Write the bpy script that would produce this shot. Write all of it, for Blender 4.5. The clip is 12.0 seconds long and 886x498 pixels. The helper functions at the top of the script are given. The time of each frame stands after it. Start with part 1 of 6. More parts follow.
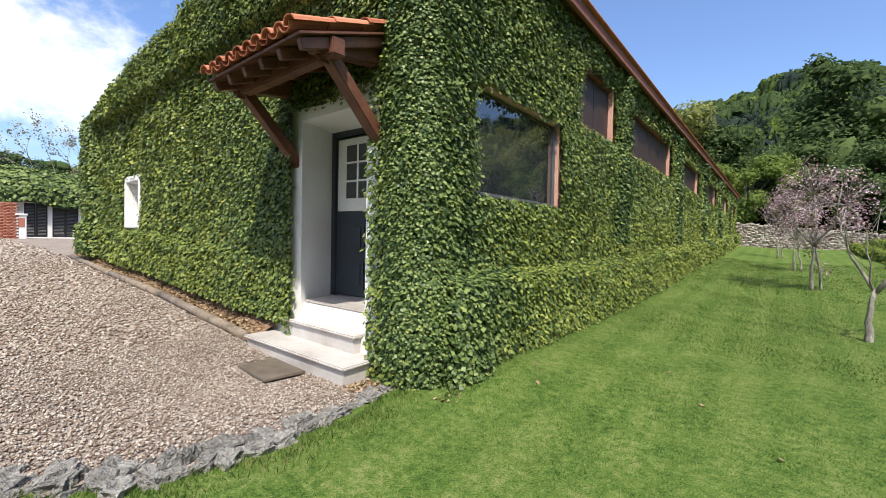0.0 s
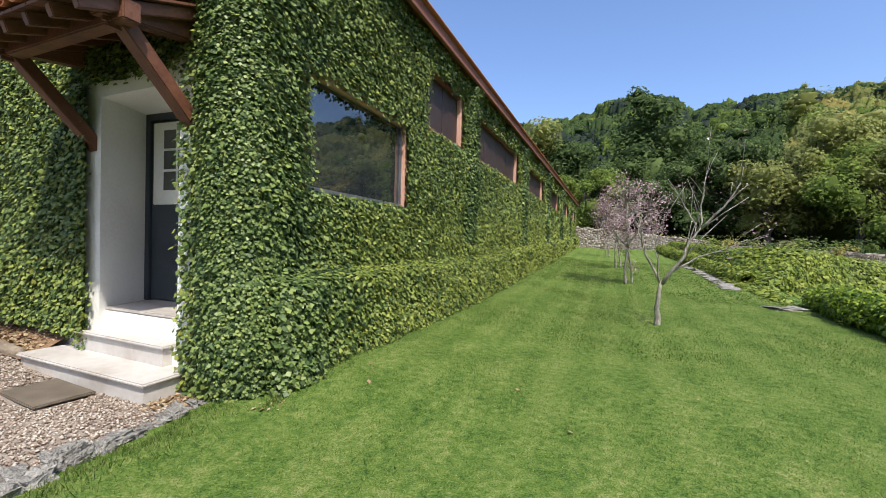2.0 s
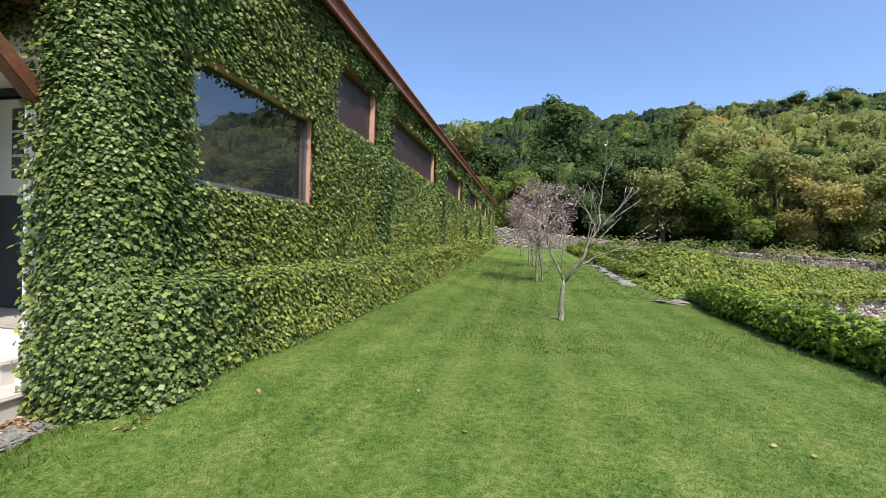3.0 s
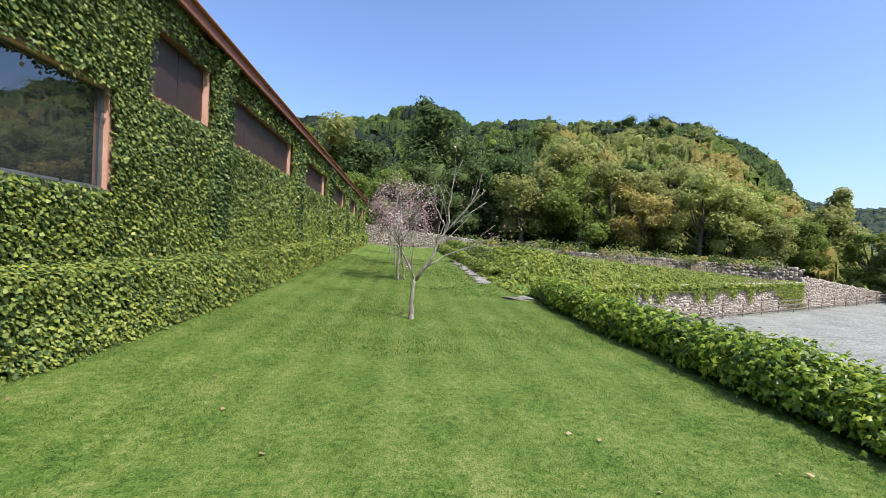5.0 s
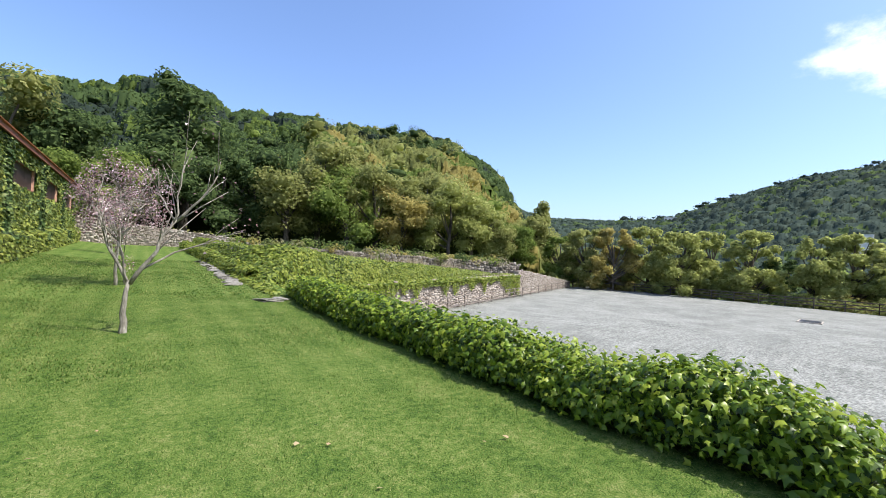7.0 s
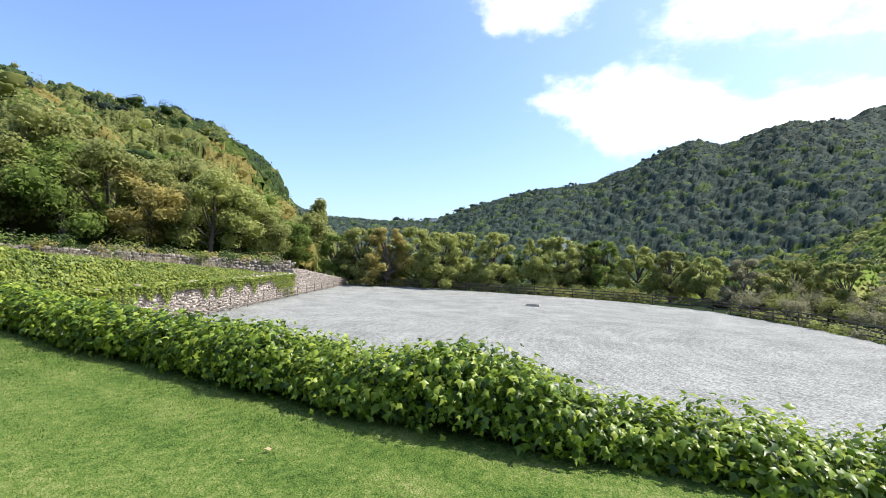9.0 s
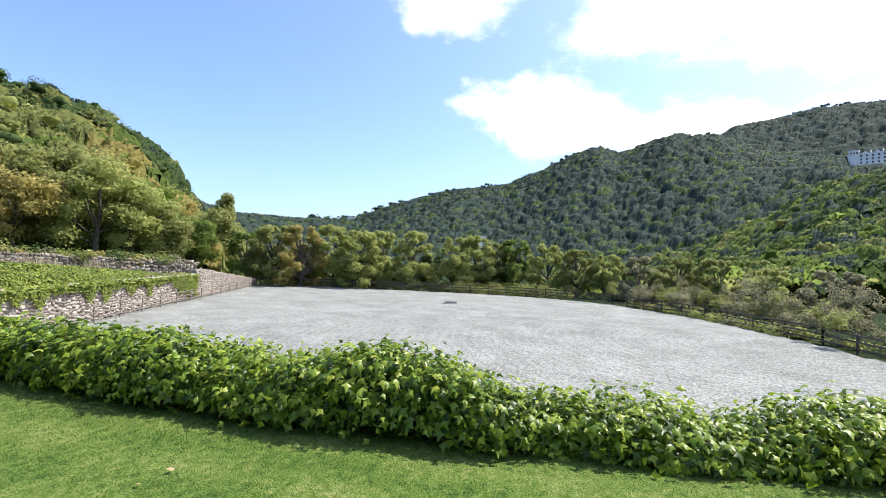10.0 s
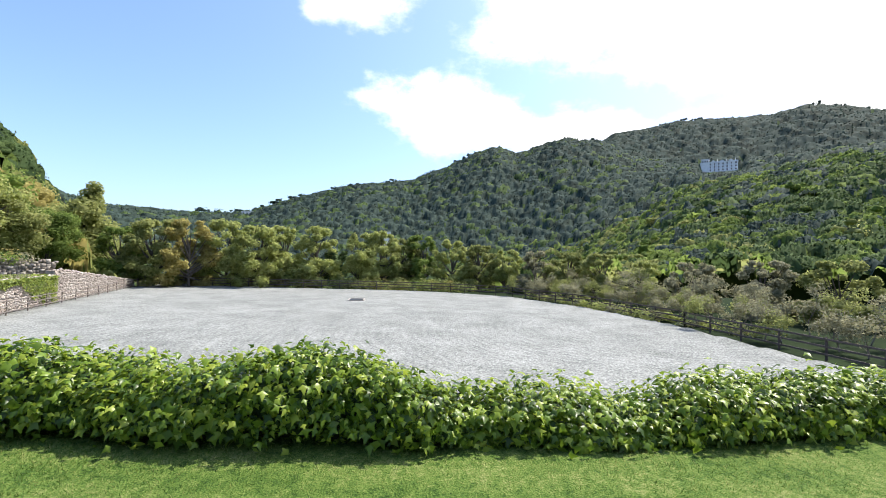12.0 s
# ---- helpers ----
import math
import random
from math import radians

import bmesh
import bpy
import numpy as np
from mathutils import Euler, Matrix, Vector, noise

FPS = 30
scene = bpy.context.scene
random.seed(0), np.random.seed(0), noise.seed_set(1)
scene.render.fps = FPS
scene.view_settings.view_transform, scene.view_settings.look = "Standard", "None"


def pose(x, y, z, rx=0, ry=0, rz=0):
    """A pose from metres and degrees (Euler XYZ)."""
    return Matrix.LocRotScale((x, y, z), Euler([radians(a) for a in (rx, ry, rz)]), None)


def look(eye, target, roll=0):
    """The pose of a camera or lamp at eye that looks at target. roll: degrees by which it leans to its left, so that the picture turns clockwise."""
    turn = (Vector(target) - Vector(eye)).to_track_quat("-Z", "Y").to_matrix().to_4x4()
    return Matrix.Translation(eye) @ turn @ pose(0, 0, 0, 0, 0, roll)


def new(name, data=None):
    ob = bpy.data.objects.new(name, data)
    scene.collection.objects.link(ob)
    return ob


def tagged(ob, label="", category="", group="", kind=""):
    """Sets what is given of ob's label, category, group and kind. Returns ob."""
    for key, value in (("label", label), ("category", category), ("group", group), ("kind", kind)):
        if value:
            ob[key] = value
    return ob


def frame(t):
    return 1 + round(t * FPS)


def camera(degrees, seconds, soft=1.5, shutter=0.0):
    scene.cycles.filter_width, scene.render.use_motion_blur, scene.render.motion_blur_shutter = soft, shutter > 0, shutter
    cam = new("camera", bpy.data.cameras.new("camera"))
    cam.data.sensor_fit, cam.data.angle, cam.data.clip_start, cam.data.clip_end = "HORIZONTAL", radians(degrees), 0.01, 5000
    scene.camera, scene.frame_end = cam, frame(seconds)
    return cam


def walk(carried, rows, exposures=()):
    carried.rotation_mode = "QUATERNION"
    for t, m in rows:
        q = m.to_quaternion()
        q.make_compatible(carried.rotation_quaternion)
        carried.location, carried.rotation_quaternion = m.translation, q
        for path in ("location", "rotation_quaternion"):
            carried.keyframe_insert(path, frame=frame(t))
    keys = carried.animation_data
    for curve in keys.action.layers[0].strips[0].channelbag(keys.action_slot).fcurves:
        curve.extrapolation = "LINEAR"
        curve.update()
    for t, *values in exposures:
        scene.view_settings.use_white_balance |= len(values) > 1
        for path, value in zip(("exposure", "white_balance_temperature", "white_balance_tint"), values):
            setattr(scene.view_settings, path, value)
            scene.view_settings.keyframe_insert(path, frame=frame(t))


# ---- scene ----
cam = camera(90.0, 12.0, soft=0.8)
PATH = [
    (0, (0.501, -0.767, 1.399), (-0.704, 0.828, 1.35), 1.1),
    (0.5, (0.577, -0.704, 1.39), (-0.517, 0.969, 1.347), 1.2),
    (1, (0.66, -0.647, 1.381), (-0.318, 1.097, 1.343), 1.3),
    (1.5, (0.736, -0.594, 1.378), (-0.116, 1.215, 1.344), 1.3),
    (2, (0.8, -0.526, 1.374), (0.091, 1.344, 1.343), 1.4),
    (2.5, (0.89, -0.451, 1.372), (0.361, 1.478, 1.344), 1.5),
    (3, (0.977, -0.369, 1.376), (0.596, 1.594, 1.35), 1.6),
    (3.2, (1.027, -0.339, 1.373), (0.701, 1.634, 1.348), 1.5),
    (4.8, (1.379, -0.13, 1.407), (1.477, 1.867, 1.385), 2.5),
    (5, (1.419, -0.109, 1.399), (1.592, 1.884, 1.382), 2.4),
    (5.5, (1.493, -0.069, 1.389), (1.882, 1.893, 1.381), 2.6),
    (6, (1.574, -0.029, 1.396), (2.215, 1.866, 1.397), 2.6),
    (6.5, (1.655, 0.018, 1.376), (2.552, 1.805, 1.39), 2.5),
    (7, (1.79, 0.061, 1.357), (2.911, 1.718, 1.381), 2.3),
    (7.5, (1.883, 0.061, 1.344), (3.213, 1.555, 1.376), 2.2),
    (7.7, (1.923, 0.064, 1.33), (3.33, 1.485, 1.366), 2.2),
    (9.3, (1.918, 0.101, 1.338), (3.74, 0.923, 1.393), 1.9),
    (9.5, (1.929, 0.109, 1.338), (3.78, 0.863, 1.394), 1.8),
    (10, (1.933, 0.139, 1.34), (3.843, 0.731, 1.398), 1.7),
    (10.5, (1.929, 0.17, 1.34), (3.88, 0.605, 1.399), 1.5),
    (11, (1.924, 0.207, 1.345), (3.9, 0.51, 1.404), 1.3),
    (11.5, (1.93, 0.243, 1.346), (3.917, 0.464, 1.4), 1.2),
    (12, (1.949, 0.293, 1.343), (3.942, 0.465, 1.392), 1.1),
]
walk(cam, [(t, look(eye, target, roll)) for t, eye, target, roll in PATH], exposures=[(0, 0.54), (2.0, 0.54), (5.0, 0.66), (7.5, 0.72), (9.5, 0.80), (12, 0.84)])


# ---- light ----
SUN_DIR = Vector((0.53, -0.62, 1.20)).normalized()
SUN_EL = math.asin(SUN_DIR.z)
sun = new("sun", bpy.data.lights.new("sun", "SUN"))
sun.data.energy, sun.data.angle, sun.data.color = 4.5, radians(1.2), (1.0, 0.94, 0.82)
sun.matrix_world = look((0, 0, 60), Vector((0, 0, 60)) - SUN_DIR)

world = bpy.data.worlds.new("sky")
scene.world = world
world.use_nodes = True
wn, wl = world.node_tree.nodes, world.node_tree.links
wn.clear()
w_out, w_bg = wn.new("ShaderNodeOutputWorld"), wn.new("ShaderNodeBackground")
w_sky = wn.new("ShaderNodeTexSky")
w_sky.sky_type, w_sky.sun_disc = "NISHITA", False
w_sky.sun_elevation, w_sky.sun_rotation = SUN_EL, math.atan2(SUN_DIR.x, SUN_DIR.y)
w_sky.air_density, w_sky.dust_density, w_sky.ozone_density = 1.0, 1.8, 2.0
w_co = wn.new("ShaderNodeTexCoord")
w_bg.inputs["Strength"].default_value = 0.15
# soft white clouds: a few banks with torn edges
w_n = wn.new("ShaderNodeTexNoise")
w_n.inputs["Scale"].default_value, w_n.inputs["Detail"].default_value, w_n.inputs["Roughness"].default_value = 5.0, 8, 0.6
w_map = wn.new("ShaderNodeMapping")
w_map.inputs["Scale"].default_value = (1, 1, 1.7)
wl.new(w_co.outputs["Generated"], w_map.inputs["Vector"])
wl.new(w_map.outputs["Vector"], w_n.inputs["Vector"])
CLOUDS = [((0.94, 0.13, 0.32), 0.17, 2.8), ((0.95, -0.02, 0.30), 0.17, 2.8), ((0.94, -0.18, 0.285), 0.17, 3.0), ((0.76, -0.45, 0.44), 0.34, 2.2), ((0.82, -0.22, 0.50), 0.26, 2.6), ((0.66, -0.66, 0.33), 0.36, 2.4), ((0.82, -0.40, 0.36), 0.2, 2.6), ((0.83, 0.23, 0.52), 0.13, 2.2),
          ((-0.95, 0.18, 0.27), 0.24, 2.4), ((-0.78, 0.28, 0.50), 0.16, 2.0), ((0.55, 0.10, 0.85), 0.25, 1.2), ((-0.10, -0.90, 0.45), 0.5, 1.6)]
last = None
for centre, size, squash in CLOUDS:
    sub, mul, ln = (wn.new("ShaderNodeVectorMath") for _ in range(3))
    sub.operation, mul.operation, ln.operation = "SUBTRACT", "MULTIPLY", "LENGTH"
    sub.inputs[1].default_value = Vector(centre).normalized()
    mul.inputs[1].default_value = (1 / size, 1 / size, squash / size)
    wl.new(w_co.outputs["Generated"], sub.inputs[0])
    wl.new(sub.outputs[0], mul.inputs[0])
    wl.new(mul.outputs[0], ln.inputs[0])
    if last is None:
        last = ln.outputs["Value"]
    else:
        mn = wn.new("ShaderNodeMath")
        mn.operation = "SMOOTH_MIN"
        mn.inputs[2].default_value = 0.3
        wl.new(last, mn.inputs[0])
        wl.new(ln.outputs["Value"], mn.inputs[1])
        last = mn.outputs[0]
w_add = wn.new("ShaderNodeMath")
w_add.operation = "MULTIPLY_ADD"
w_add.inputs[1].default_value = 3.4
wl.new(w_n.outputs["Fac"], w_add.inputs[0])
w_neg = wn.new("ShaderNodeMath")
w_neg.operation = "MULTIPLY"
w_neg.inputs[1].default_value = -1.0
wl.new(last, w_neg.inputs[0])
wl.new(w_neg.outputs[0], w_add.inputs[2])
w_r = wn.new("ShaderNodeMapRange")
w_r.interpolation_type = "SMOOTHSTEP"
for k, v in zip(("From Min", "From Max", "To Min", "To Max"), (0.50, 1.45, 0.0, 1.0)):
    w_r.inputs[k].default_value = v
wl.new(w_add.outputs[0], w_r.inputs["Value"])
w_tint = wn.new("ShaderNodeMix")
w_tint.data_type, w_tint.blend_type = "RGBA", "MULTIPLY"
w_tint.inputs["Factor"].default_value = 1.0
w_tint.inputs["B"].default_value = (0.87, 0.955, 1.14, 1)
wl.new(w_sky.outputs["Color"], w_tint.inputs["A"])
w_mix = wn.new("ShaderNodeMix")
w_mix.data_type = "RGBA"
wl.new(w_r.outputs["Result"], w_mix.inputs["Factor"])
wl.new(w_tint.outputs["Result"], w_mix.inputs["A"])
w_mix.inputs["B"].default_value = (6.6, 6.7, 6.8, 1)
wl.new(w_mix.outputs["Result"], w_bg.inputs["Color"])
wl.new(w_bg.outputs["Background"], w_out.inputs["Surface"])


# ---- materials ----
def mat(name, stops, scale=6.0, rough=0.7, bump=0.3, bump_scale=None, detail=6, metal=0.0, island=0.0, stretch=(1, 1, 1), trans=0.0, spec=0.5, fine=0.35, dist=0.02):
    """A surface with colour stops spread by two noises, fine relief, and some change from piece to piece."""
    m = bpy.data.materials.new(name)
    m.use_nodes = True
    n, l = m.node_tree.nodes, m.node_tree.links
    b = n["Principled BSDF"]
    co, mp = n.new("ShaderNodeTexCoord"), n.new("ShaderNodeMapping")
    mp.inputs["Scale"].default_value = stretch
    l.new(co.outputs["Object"], mp.inputs["Vector"])
    n1, n2 = n.new("ShaderNodeTexNoise"), n.new("ShaderNodeTexNoise")
    n1.inputs["Scale"].default_value, n1.inputs["Detail"].default_value = scale, detail
    n2.inputs["Scale"].default_value, n2.inputs["Detail"].default_value = bump_scale or scale * 7, 4
    for k in (n1, n2):
        l.new(mp.outputs["Vector"], k.inputs["Vector"])
    mix = n.new("ShaderNodeMix")
    mix.inputs["Factor"].default_value = fine
    l.new(n1.outputs["Fac"], mix.inputs["A"])
    l.new(n2.outputs["Fac"], mix.inputs["B"])
    last = mix.outputs["Result"]
    if island:
        g = n.new("ShaderNodeNewGeometry") if island > 0 else n.new("ShaderNodeObjectInfo")
        m2 = n.new("ShaderNodeMix")
        m2.inputs["Factor"].default_value = abs(island)
        l.new(last, m2.inputs["A"])
        l.new(g.outputs["Random Per Island" if island > 0 else "Random"], m2.inputs["B"])
        last = m2.outputs["Result"]
    ramp = n.new("ShaderNodeValToRGB")
    r = ramp.color_ramp
    lo, hi = (0.32, 0.68) if not island else (0.25, 0.75)
    while len(r.elements) < len(stops):
        r.elements.new(0.5)
    for k, c in enumerate(stops):
        r.elements[k].position = lo + (hi - lo) * k / max(1, len(stops) - 1)
        r.elements[k].color = (*c, 1)
    l.new(last, ramp.inputs["Fac"])
    l.new(ramp.outputs["Color"], b.inputs["Base Color"])
    b.inputs["Roughness"].default_value, b.inputs["Metallic"].default_value = rough, metal
    b.inputs["Specular IOR Level"].default_value = spec
    if bump:
        bp = n.new("ShaderNodeBump")
        bp.inputs["Strength"].default_value, bp.inputs["Distance"].default_value = bump, dist
        l.new(n2.outputs["Fac"], bp.inputs["Height"])
        l.new(bp.outputs["Normal"], b.inputs["Normal"])
    if trans:
        t, mx = n.new("ShaderNodeBsdfTranslucent"), n.new("ShaderNodeMixShader")
        l.new(ramp.outputs["Color"], t.inputs["Color"])
        mx.inputs["Fac"].default_value = trans
        l.new(b.outputs["BSDF"], mx.inputs[1])
        l.new(t.outputs["BSDF"], mx.inputs[2])
        l.new(mx.outputs["Shader"], n["Material Output"].inputs["Surface"])
    return m


def drift(m, scale, amount, stripes=0.0, width=1.1):
    """Broad patches, and where asked faint stripes along y, added to a surface's colour."""
    n, l = m.node_tree.nodes, m.node_tree.links
    ramp = next(k for k in n if k.type == "VALTORGB")
    src = ramp.inputs["Fac"].links[0].from_socket
    co = next(k for k in n if k.type == "TEX_COORD")
    ns = n.new("ShaderNodeTexNoise")
    ns.inputs["Scale"].default_value, ns.inputs["Detail"].default_value = scale, 3
    l.new(co.outputs["Object"], ns.inputs["Vector"])
    a = n.new("ShaderNodeMath")
    a.operation, a.inputs[1].default_value = "MULTIPLY_ADD", amount
    off = n.new("ShaderNodeMath")
    off.operation, off.inputs[1].default_value = "SUBTRACT", amount * 0.5
    l.new(src, off.inputs[0])
    l.new(ns.outputs["Fac"], a.inputs[0])
    l.new(off.outputs[0], a.inputs[2])
    last = a.outputs[0]
    if stripes:
        w = n.new("ShaderNodeTexWave")
        w.wave_type, w.bands_direction, w.wave_profile = "BANDS", "X", "SIN"
        w.inputs["Scale"].default_value, w.inputs["Distortion"].default_value = 0.314 / width, 0.6
        w.inputs["Detail Scale"].default_value = 0.4
        l.new(co.outputs["Object"], w.inputs["Vector"])
        b = n.new("ShaderNodeMath")
        b.operation, b.inputs[1].default_value = "MULTIPLY_ADD", stripes
        l.new(w.outputs["Fac"], b.inputs[0])
        l.new(last, b.inputs[2])
        last = b.outputs[0]
    l.new(last, ramp.inputs["Fac"])
    return m


M_IVY = mat("ivy_leaf", [(0.068, 0.108, 0.036), (0.115, 0.172, 0.050), (0.170, 0.230, 0.064), (0.235, 0.285, 0.085)], 1.2, 0.46, 0.0, island=0.55, trans=0.22, fine=0.2, spec=0.32)
M_IVY_YOUNG = mat("young_ivy_leaf", [(0.125, 0.165, 0.032), (0.185, 0.235, 0.044), (0.25, 0.295, 0.058), (0.33, 0.35, 0.080)], 1.2, 0.46, 0.0, island=0.55, trans=0.28, fine=0.2, spec=0.32)
M_IVY_ONE = mat("single_ivy_leaf", [(0.068, 0.108, 0.036), (0.115, 0.172, 0.050), (0.170, 0.230, 0.064), (0.235, 0.285, 0.085)], 1.2, 0.46, 0.0, island=-0.55, trans=0.22, fine=0.2, spec=0.32)
# Dark older leaves; their colour also carries shadow gaps, most on the piers.
M_IVY_OLD_SHADED = mat("old_shaded_ivy_leaf", [(0.018, 0.040, 0.014), (0.038, 0.072, 0.022), (0.07, 0.115, 0.034)], 1.2, 0.6, 0.0, island=0.55, trans=0.15, fine=0.2, spec=0.15)
# Sheet behind the ivy leaves; the shade among them is in its dark colour.
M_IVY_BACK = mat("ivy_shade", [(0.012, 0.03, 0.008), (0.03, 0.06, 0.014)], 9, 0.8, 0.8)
M_VINE = mat("vine_leaf", [(0.042, 0.084, 0.010), (0.122, 0.203, 0.018), (0.208, 0.304, 0.028), (0.34, 0.41, 0.055)], 1.5, 0.36, 0.0, island=0.6, trans=0.42, fine=0.2, spec=0.36)
M_VINE_ONE = mat("vine_leaf_single", [(0.042, 0.084, 0.010), (0.122, 0.203, 0.018), (0.208, 0.304, 0.028), (0.34, 0.41, 0.055)], 1.5, 0.36, 0.0, island=-0.4, trans=0.42, fine=0.2, spec=0.36)
# Lighter, yellower copy of the vine leaf with sunlight put into its colour.
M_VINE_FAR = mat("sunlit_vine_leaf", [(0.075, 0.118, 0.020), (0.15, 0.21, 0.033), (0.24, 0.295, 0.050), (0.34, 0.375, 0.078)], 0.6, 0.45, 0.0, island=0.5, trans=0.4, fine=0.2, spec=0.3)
# Body under the vine leaves, coloured dark for the shade inside the growth.
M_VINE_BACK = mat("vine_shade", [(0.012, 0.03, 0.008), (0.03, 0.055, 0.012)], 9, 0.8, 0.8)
M_GRASS = drift(mat("mown_grass", [(0.016, 0.042, 0.009), (0.058, 0.110, 0.019), (0.110, 0.165, 0.034), (0.20, 0.225, 0.078)], 14.0, 0.85, 1.0, 70, fine=0.55, spec=0.1), 1.7, 0.26, 0.05, 0.56)
M_BLADE = drift(mat("grass_blade", [(0.034, 0.078, 0.014), (0.074, 0.143, 0.025), (0.146, 0.222, 0.046), (0.33, 0.34, 0.13)], 8.0, 0.7, 0.0, island=0.55, trans=0.62, fine=0.2, spec=0.15), 1.7, 0.26, 0.05, 0.56)
M_GRAVEL = mat("gravel_bed", [(0.15, 0.118, 0.095), (0.25, 0.205, 0.168), (0.35, 0.295, 0.25)], 3, 0.9, 1.0, 40, fine=0.6)
M_PEBBLE = mat("pebble", [(0.16, 0.11, 0.082), (0.265, 0.20, 0.155), (0.335, 0.27, 0.215), (0.43, 0.385, 0.33)], 3, 0.8, 0.3, island=0.7)
M_ARENA = mat("arena_sand", [(0.078, 0.081, 0.076), (0.196, 0.203, 0.191), (0.350, 0.355, 0.335)], 0.5, 0.95, 1.0, 13, fine=0.74, spec=0.2, dist=0.05)
M_ARENA = drift(M_ARENA, 0.08, 0.10, 0.032, 0.5)
rake = next(k for k in M_ARENA.node_tree.nodes if k.type == "TEX_WAVE")
rake.wave_type, rake.rings_direction = "RINGS", "Z"
rake.inputs["Distortion"].default_value, rake.inputs["Detail Scale"].default_value = 3.0, 0.3
rake_at = M_ARENA.node_tree.nodes.new("ShaderNodeMapping")
rake_at.inputs["Location"].default_value = (-26, 9, 0)
M_ARENA.node_tree.links.new(next(k for k in M_ARENA.node_tree.nodes if k.type == "TEX_COORD").outputs["Object"], rake_at.inputs["Vector"])
M_ARENA.node_tree.links.new(rake_at.outputs["Vector"], rake.inputs["Vector"])
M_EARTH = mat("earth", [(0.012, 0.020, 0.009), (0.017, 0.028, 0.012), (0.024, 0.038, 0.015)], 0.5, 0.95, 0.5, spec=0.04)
M_WHITE = mat("white_render", [(0.68, 0.67, 0.65), (0.76, 0.75, 0.73), (0.80, 0.80, 0.78)], 1.5, 0.8, 0.15, 30)
M_MARBLE = mat("cream_marble", [(0.36, 0.315, 0.28), (0.46, 0.425, 0.395), (0.53, 0.51, 0.485)], 2.2, 0.45, 0.05, 14)
M_DOOR = mat("dark_paint", [(0.032, 0.040, 0.052), (0.046, 0.057, 0.072)], 3, 0.38, 0.08, 40)
M_PINK = mat("pink_render", [(0.45, 0.24, 0.18), (0.54, 0.31, 0.245), (0.60, 0.37, 0.30)], 2.5, 0.85, 0.2, 40)
M_FASCIA = mat("terracotta_paint", [(0.17, 0.058, 0.038), (0.23, 0.085, 0.055)], 2.5, 0.7, 0.1, 30)
M_TILE = mat("clay_tile", [(0.30, 0.09, 0.04), (0.42, 0.14, 0.07), (0.50, 0.20, 0.11)], 5, 0.8, 0.3, 40, island=-0.5)
M_BEAM = mat("brown_timber", [(0.075, 0.026, 0.014), (0.12, 0.045, 0.024), (0.16, 0.065, 0.035)], 4, 0.55, 0.3, 30, stretch=(1, 1, 1))
M_LOG = mat("weathered_log", [(0.10, 0.075, 0.055), (0.20, 0.16, 0.12), (0.28, 0.23, 0.18)], 5, 0.9, 0.6, 25)
M_STONE = mat("grey_stone", [(0.045, 0.041, 0.036), (0.14, 0.130, 0.116), (0.27, 0.256, 0.232), (0.50, 0.485, 0.45)], 13, 0.92, 1.0, 46, island=-0.15, dist=0.04, fine=0.45)
M_STONE2 = mat("wall_stone", [(0.20, 0.165, 0.14), (0.30, 0.255, 0.225), (0.38, 0.34, 0.305), (0.47, 0.43, 0.39)], 1.4, 0.9, 0.8, 9, island=0.4, dist=0.03)
M_MESH = mat("dark_screen", [(0.030, 0.016, 0.014), (0.048, 0.026, 0.022)], 8, 0.55, 0.1, 60)
M_BARK = mat("bark", [(0.09, 0.075, 0.06), (0.20, 0.17, 0.13), (0.32, 0.28, 0.22)], 6, 0.95, 0.9, 30, stretch=(1, 1, 0.35))
M_BARK_PALE = mat("pale_bark", [(0.11, 0.10, 0.085), (0.22, 0.20, 0.175), (0.38, 0.36, 0.32)], 9, 0.95, 0.9, 34, stretch=(1, 1, 0.5))
M_BARK_DARK = mat("dark_bark", [(0.040, 0.033, 0.027), (0.075, 0.064, 0.052), (0.12, 0.10, 0.082)], 6, 0.95, 0.9, 30, stretch=(1, 1, 0.35))
M_RAIL = mat("fence_timber", [(0.06, 0.048, 0.042), (0.11, 0.09, 0.078)], 4, 0.85, 0.4, 25)
M_RAIL_PALE = mat("weathered_rail", [(0.11, 0.09, 0.08), (0.18, 0.155, 0.14), (0.26, 0.23, 0.21)], 4, 0.85, 0.4, 25)
M_RUG = mat("rubber_mat", [(0.085, 0.066, 0.046), (0.15, 0.12, 0.088)], 6, 0.95, 0.6, 90)
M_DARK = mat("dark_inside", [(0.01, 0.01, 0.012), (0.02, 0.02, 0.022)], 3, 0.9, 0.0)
M_METAL = mat("grey_metal", [(0.25, 0.25, 0.26), (0.35, 0.35, 0.36)], 5, 0.35, 0.05, metal=0.8)
M_BLACK = mat("black_paint", [(0.012, 0.012, 0.013), (0.022, 0.022, 0.024)], 5, 0.45, 0.1)
M_BLOSSOM = mat("pink_blossom", [(0.17, 0.085, 0.095), (0.32, 0.20, 0.235), (0.58, 0.47, 0.50)], 4, 0.7, 0.0, island=0.6, trans=0.2)
M_SLAT = mat("grey_slat", [(0.10, 0.10, 0.10), (0.16, 0.16, 0.16)], 5, 0.6, 0.1)
M_BRICK = mat("red_brick", [(0.24, 0.075, 0.045), (0.36, 0.13, 0.08), (0.44, 0.19, 0.13)], 6, 0.9, 0.4, 40, island=0.5)
M_LITTER = mat("dry_leaf_litter", [(0.10, 0.055, 0.03), (0.19, 0.11, 0.06), (0.27, 0.17, 0.10)], 12, 0.9, 0.8, 50, fine=0.6)


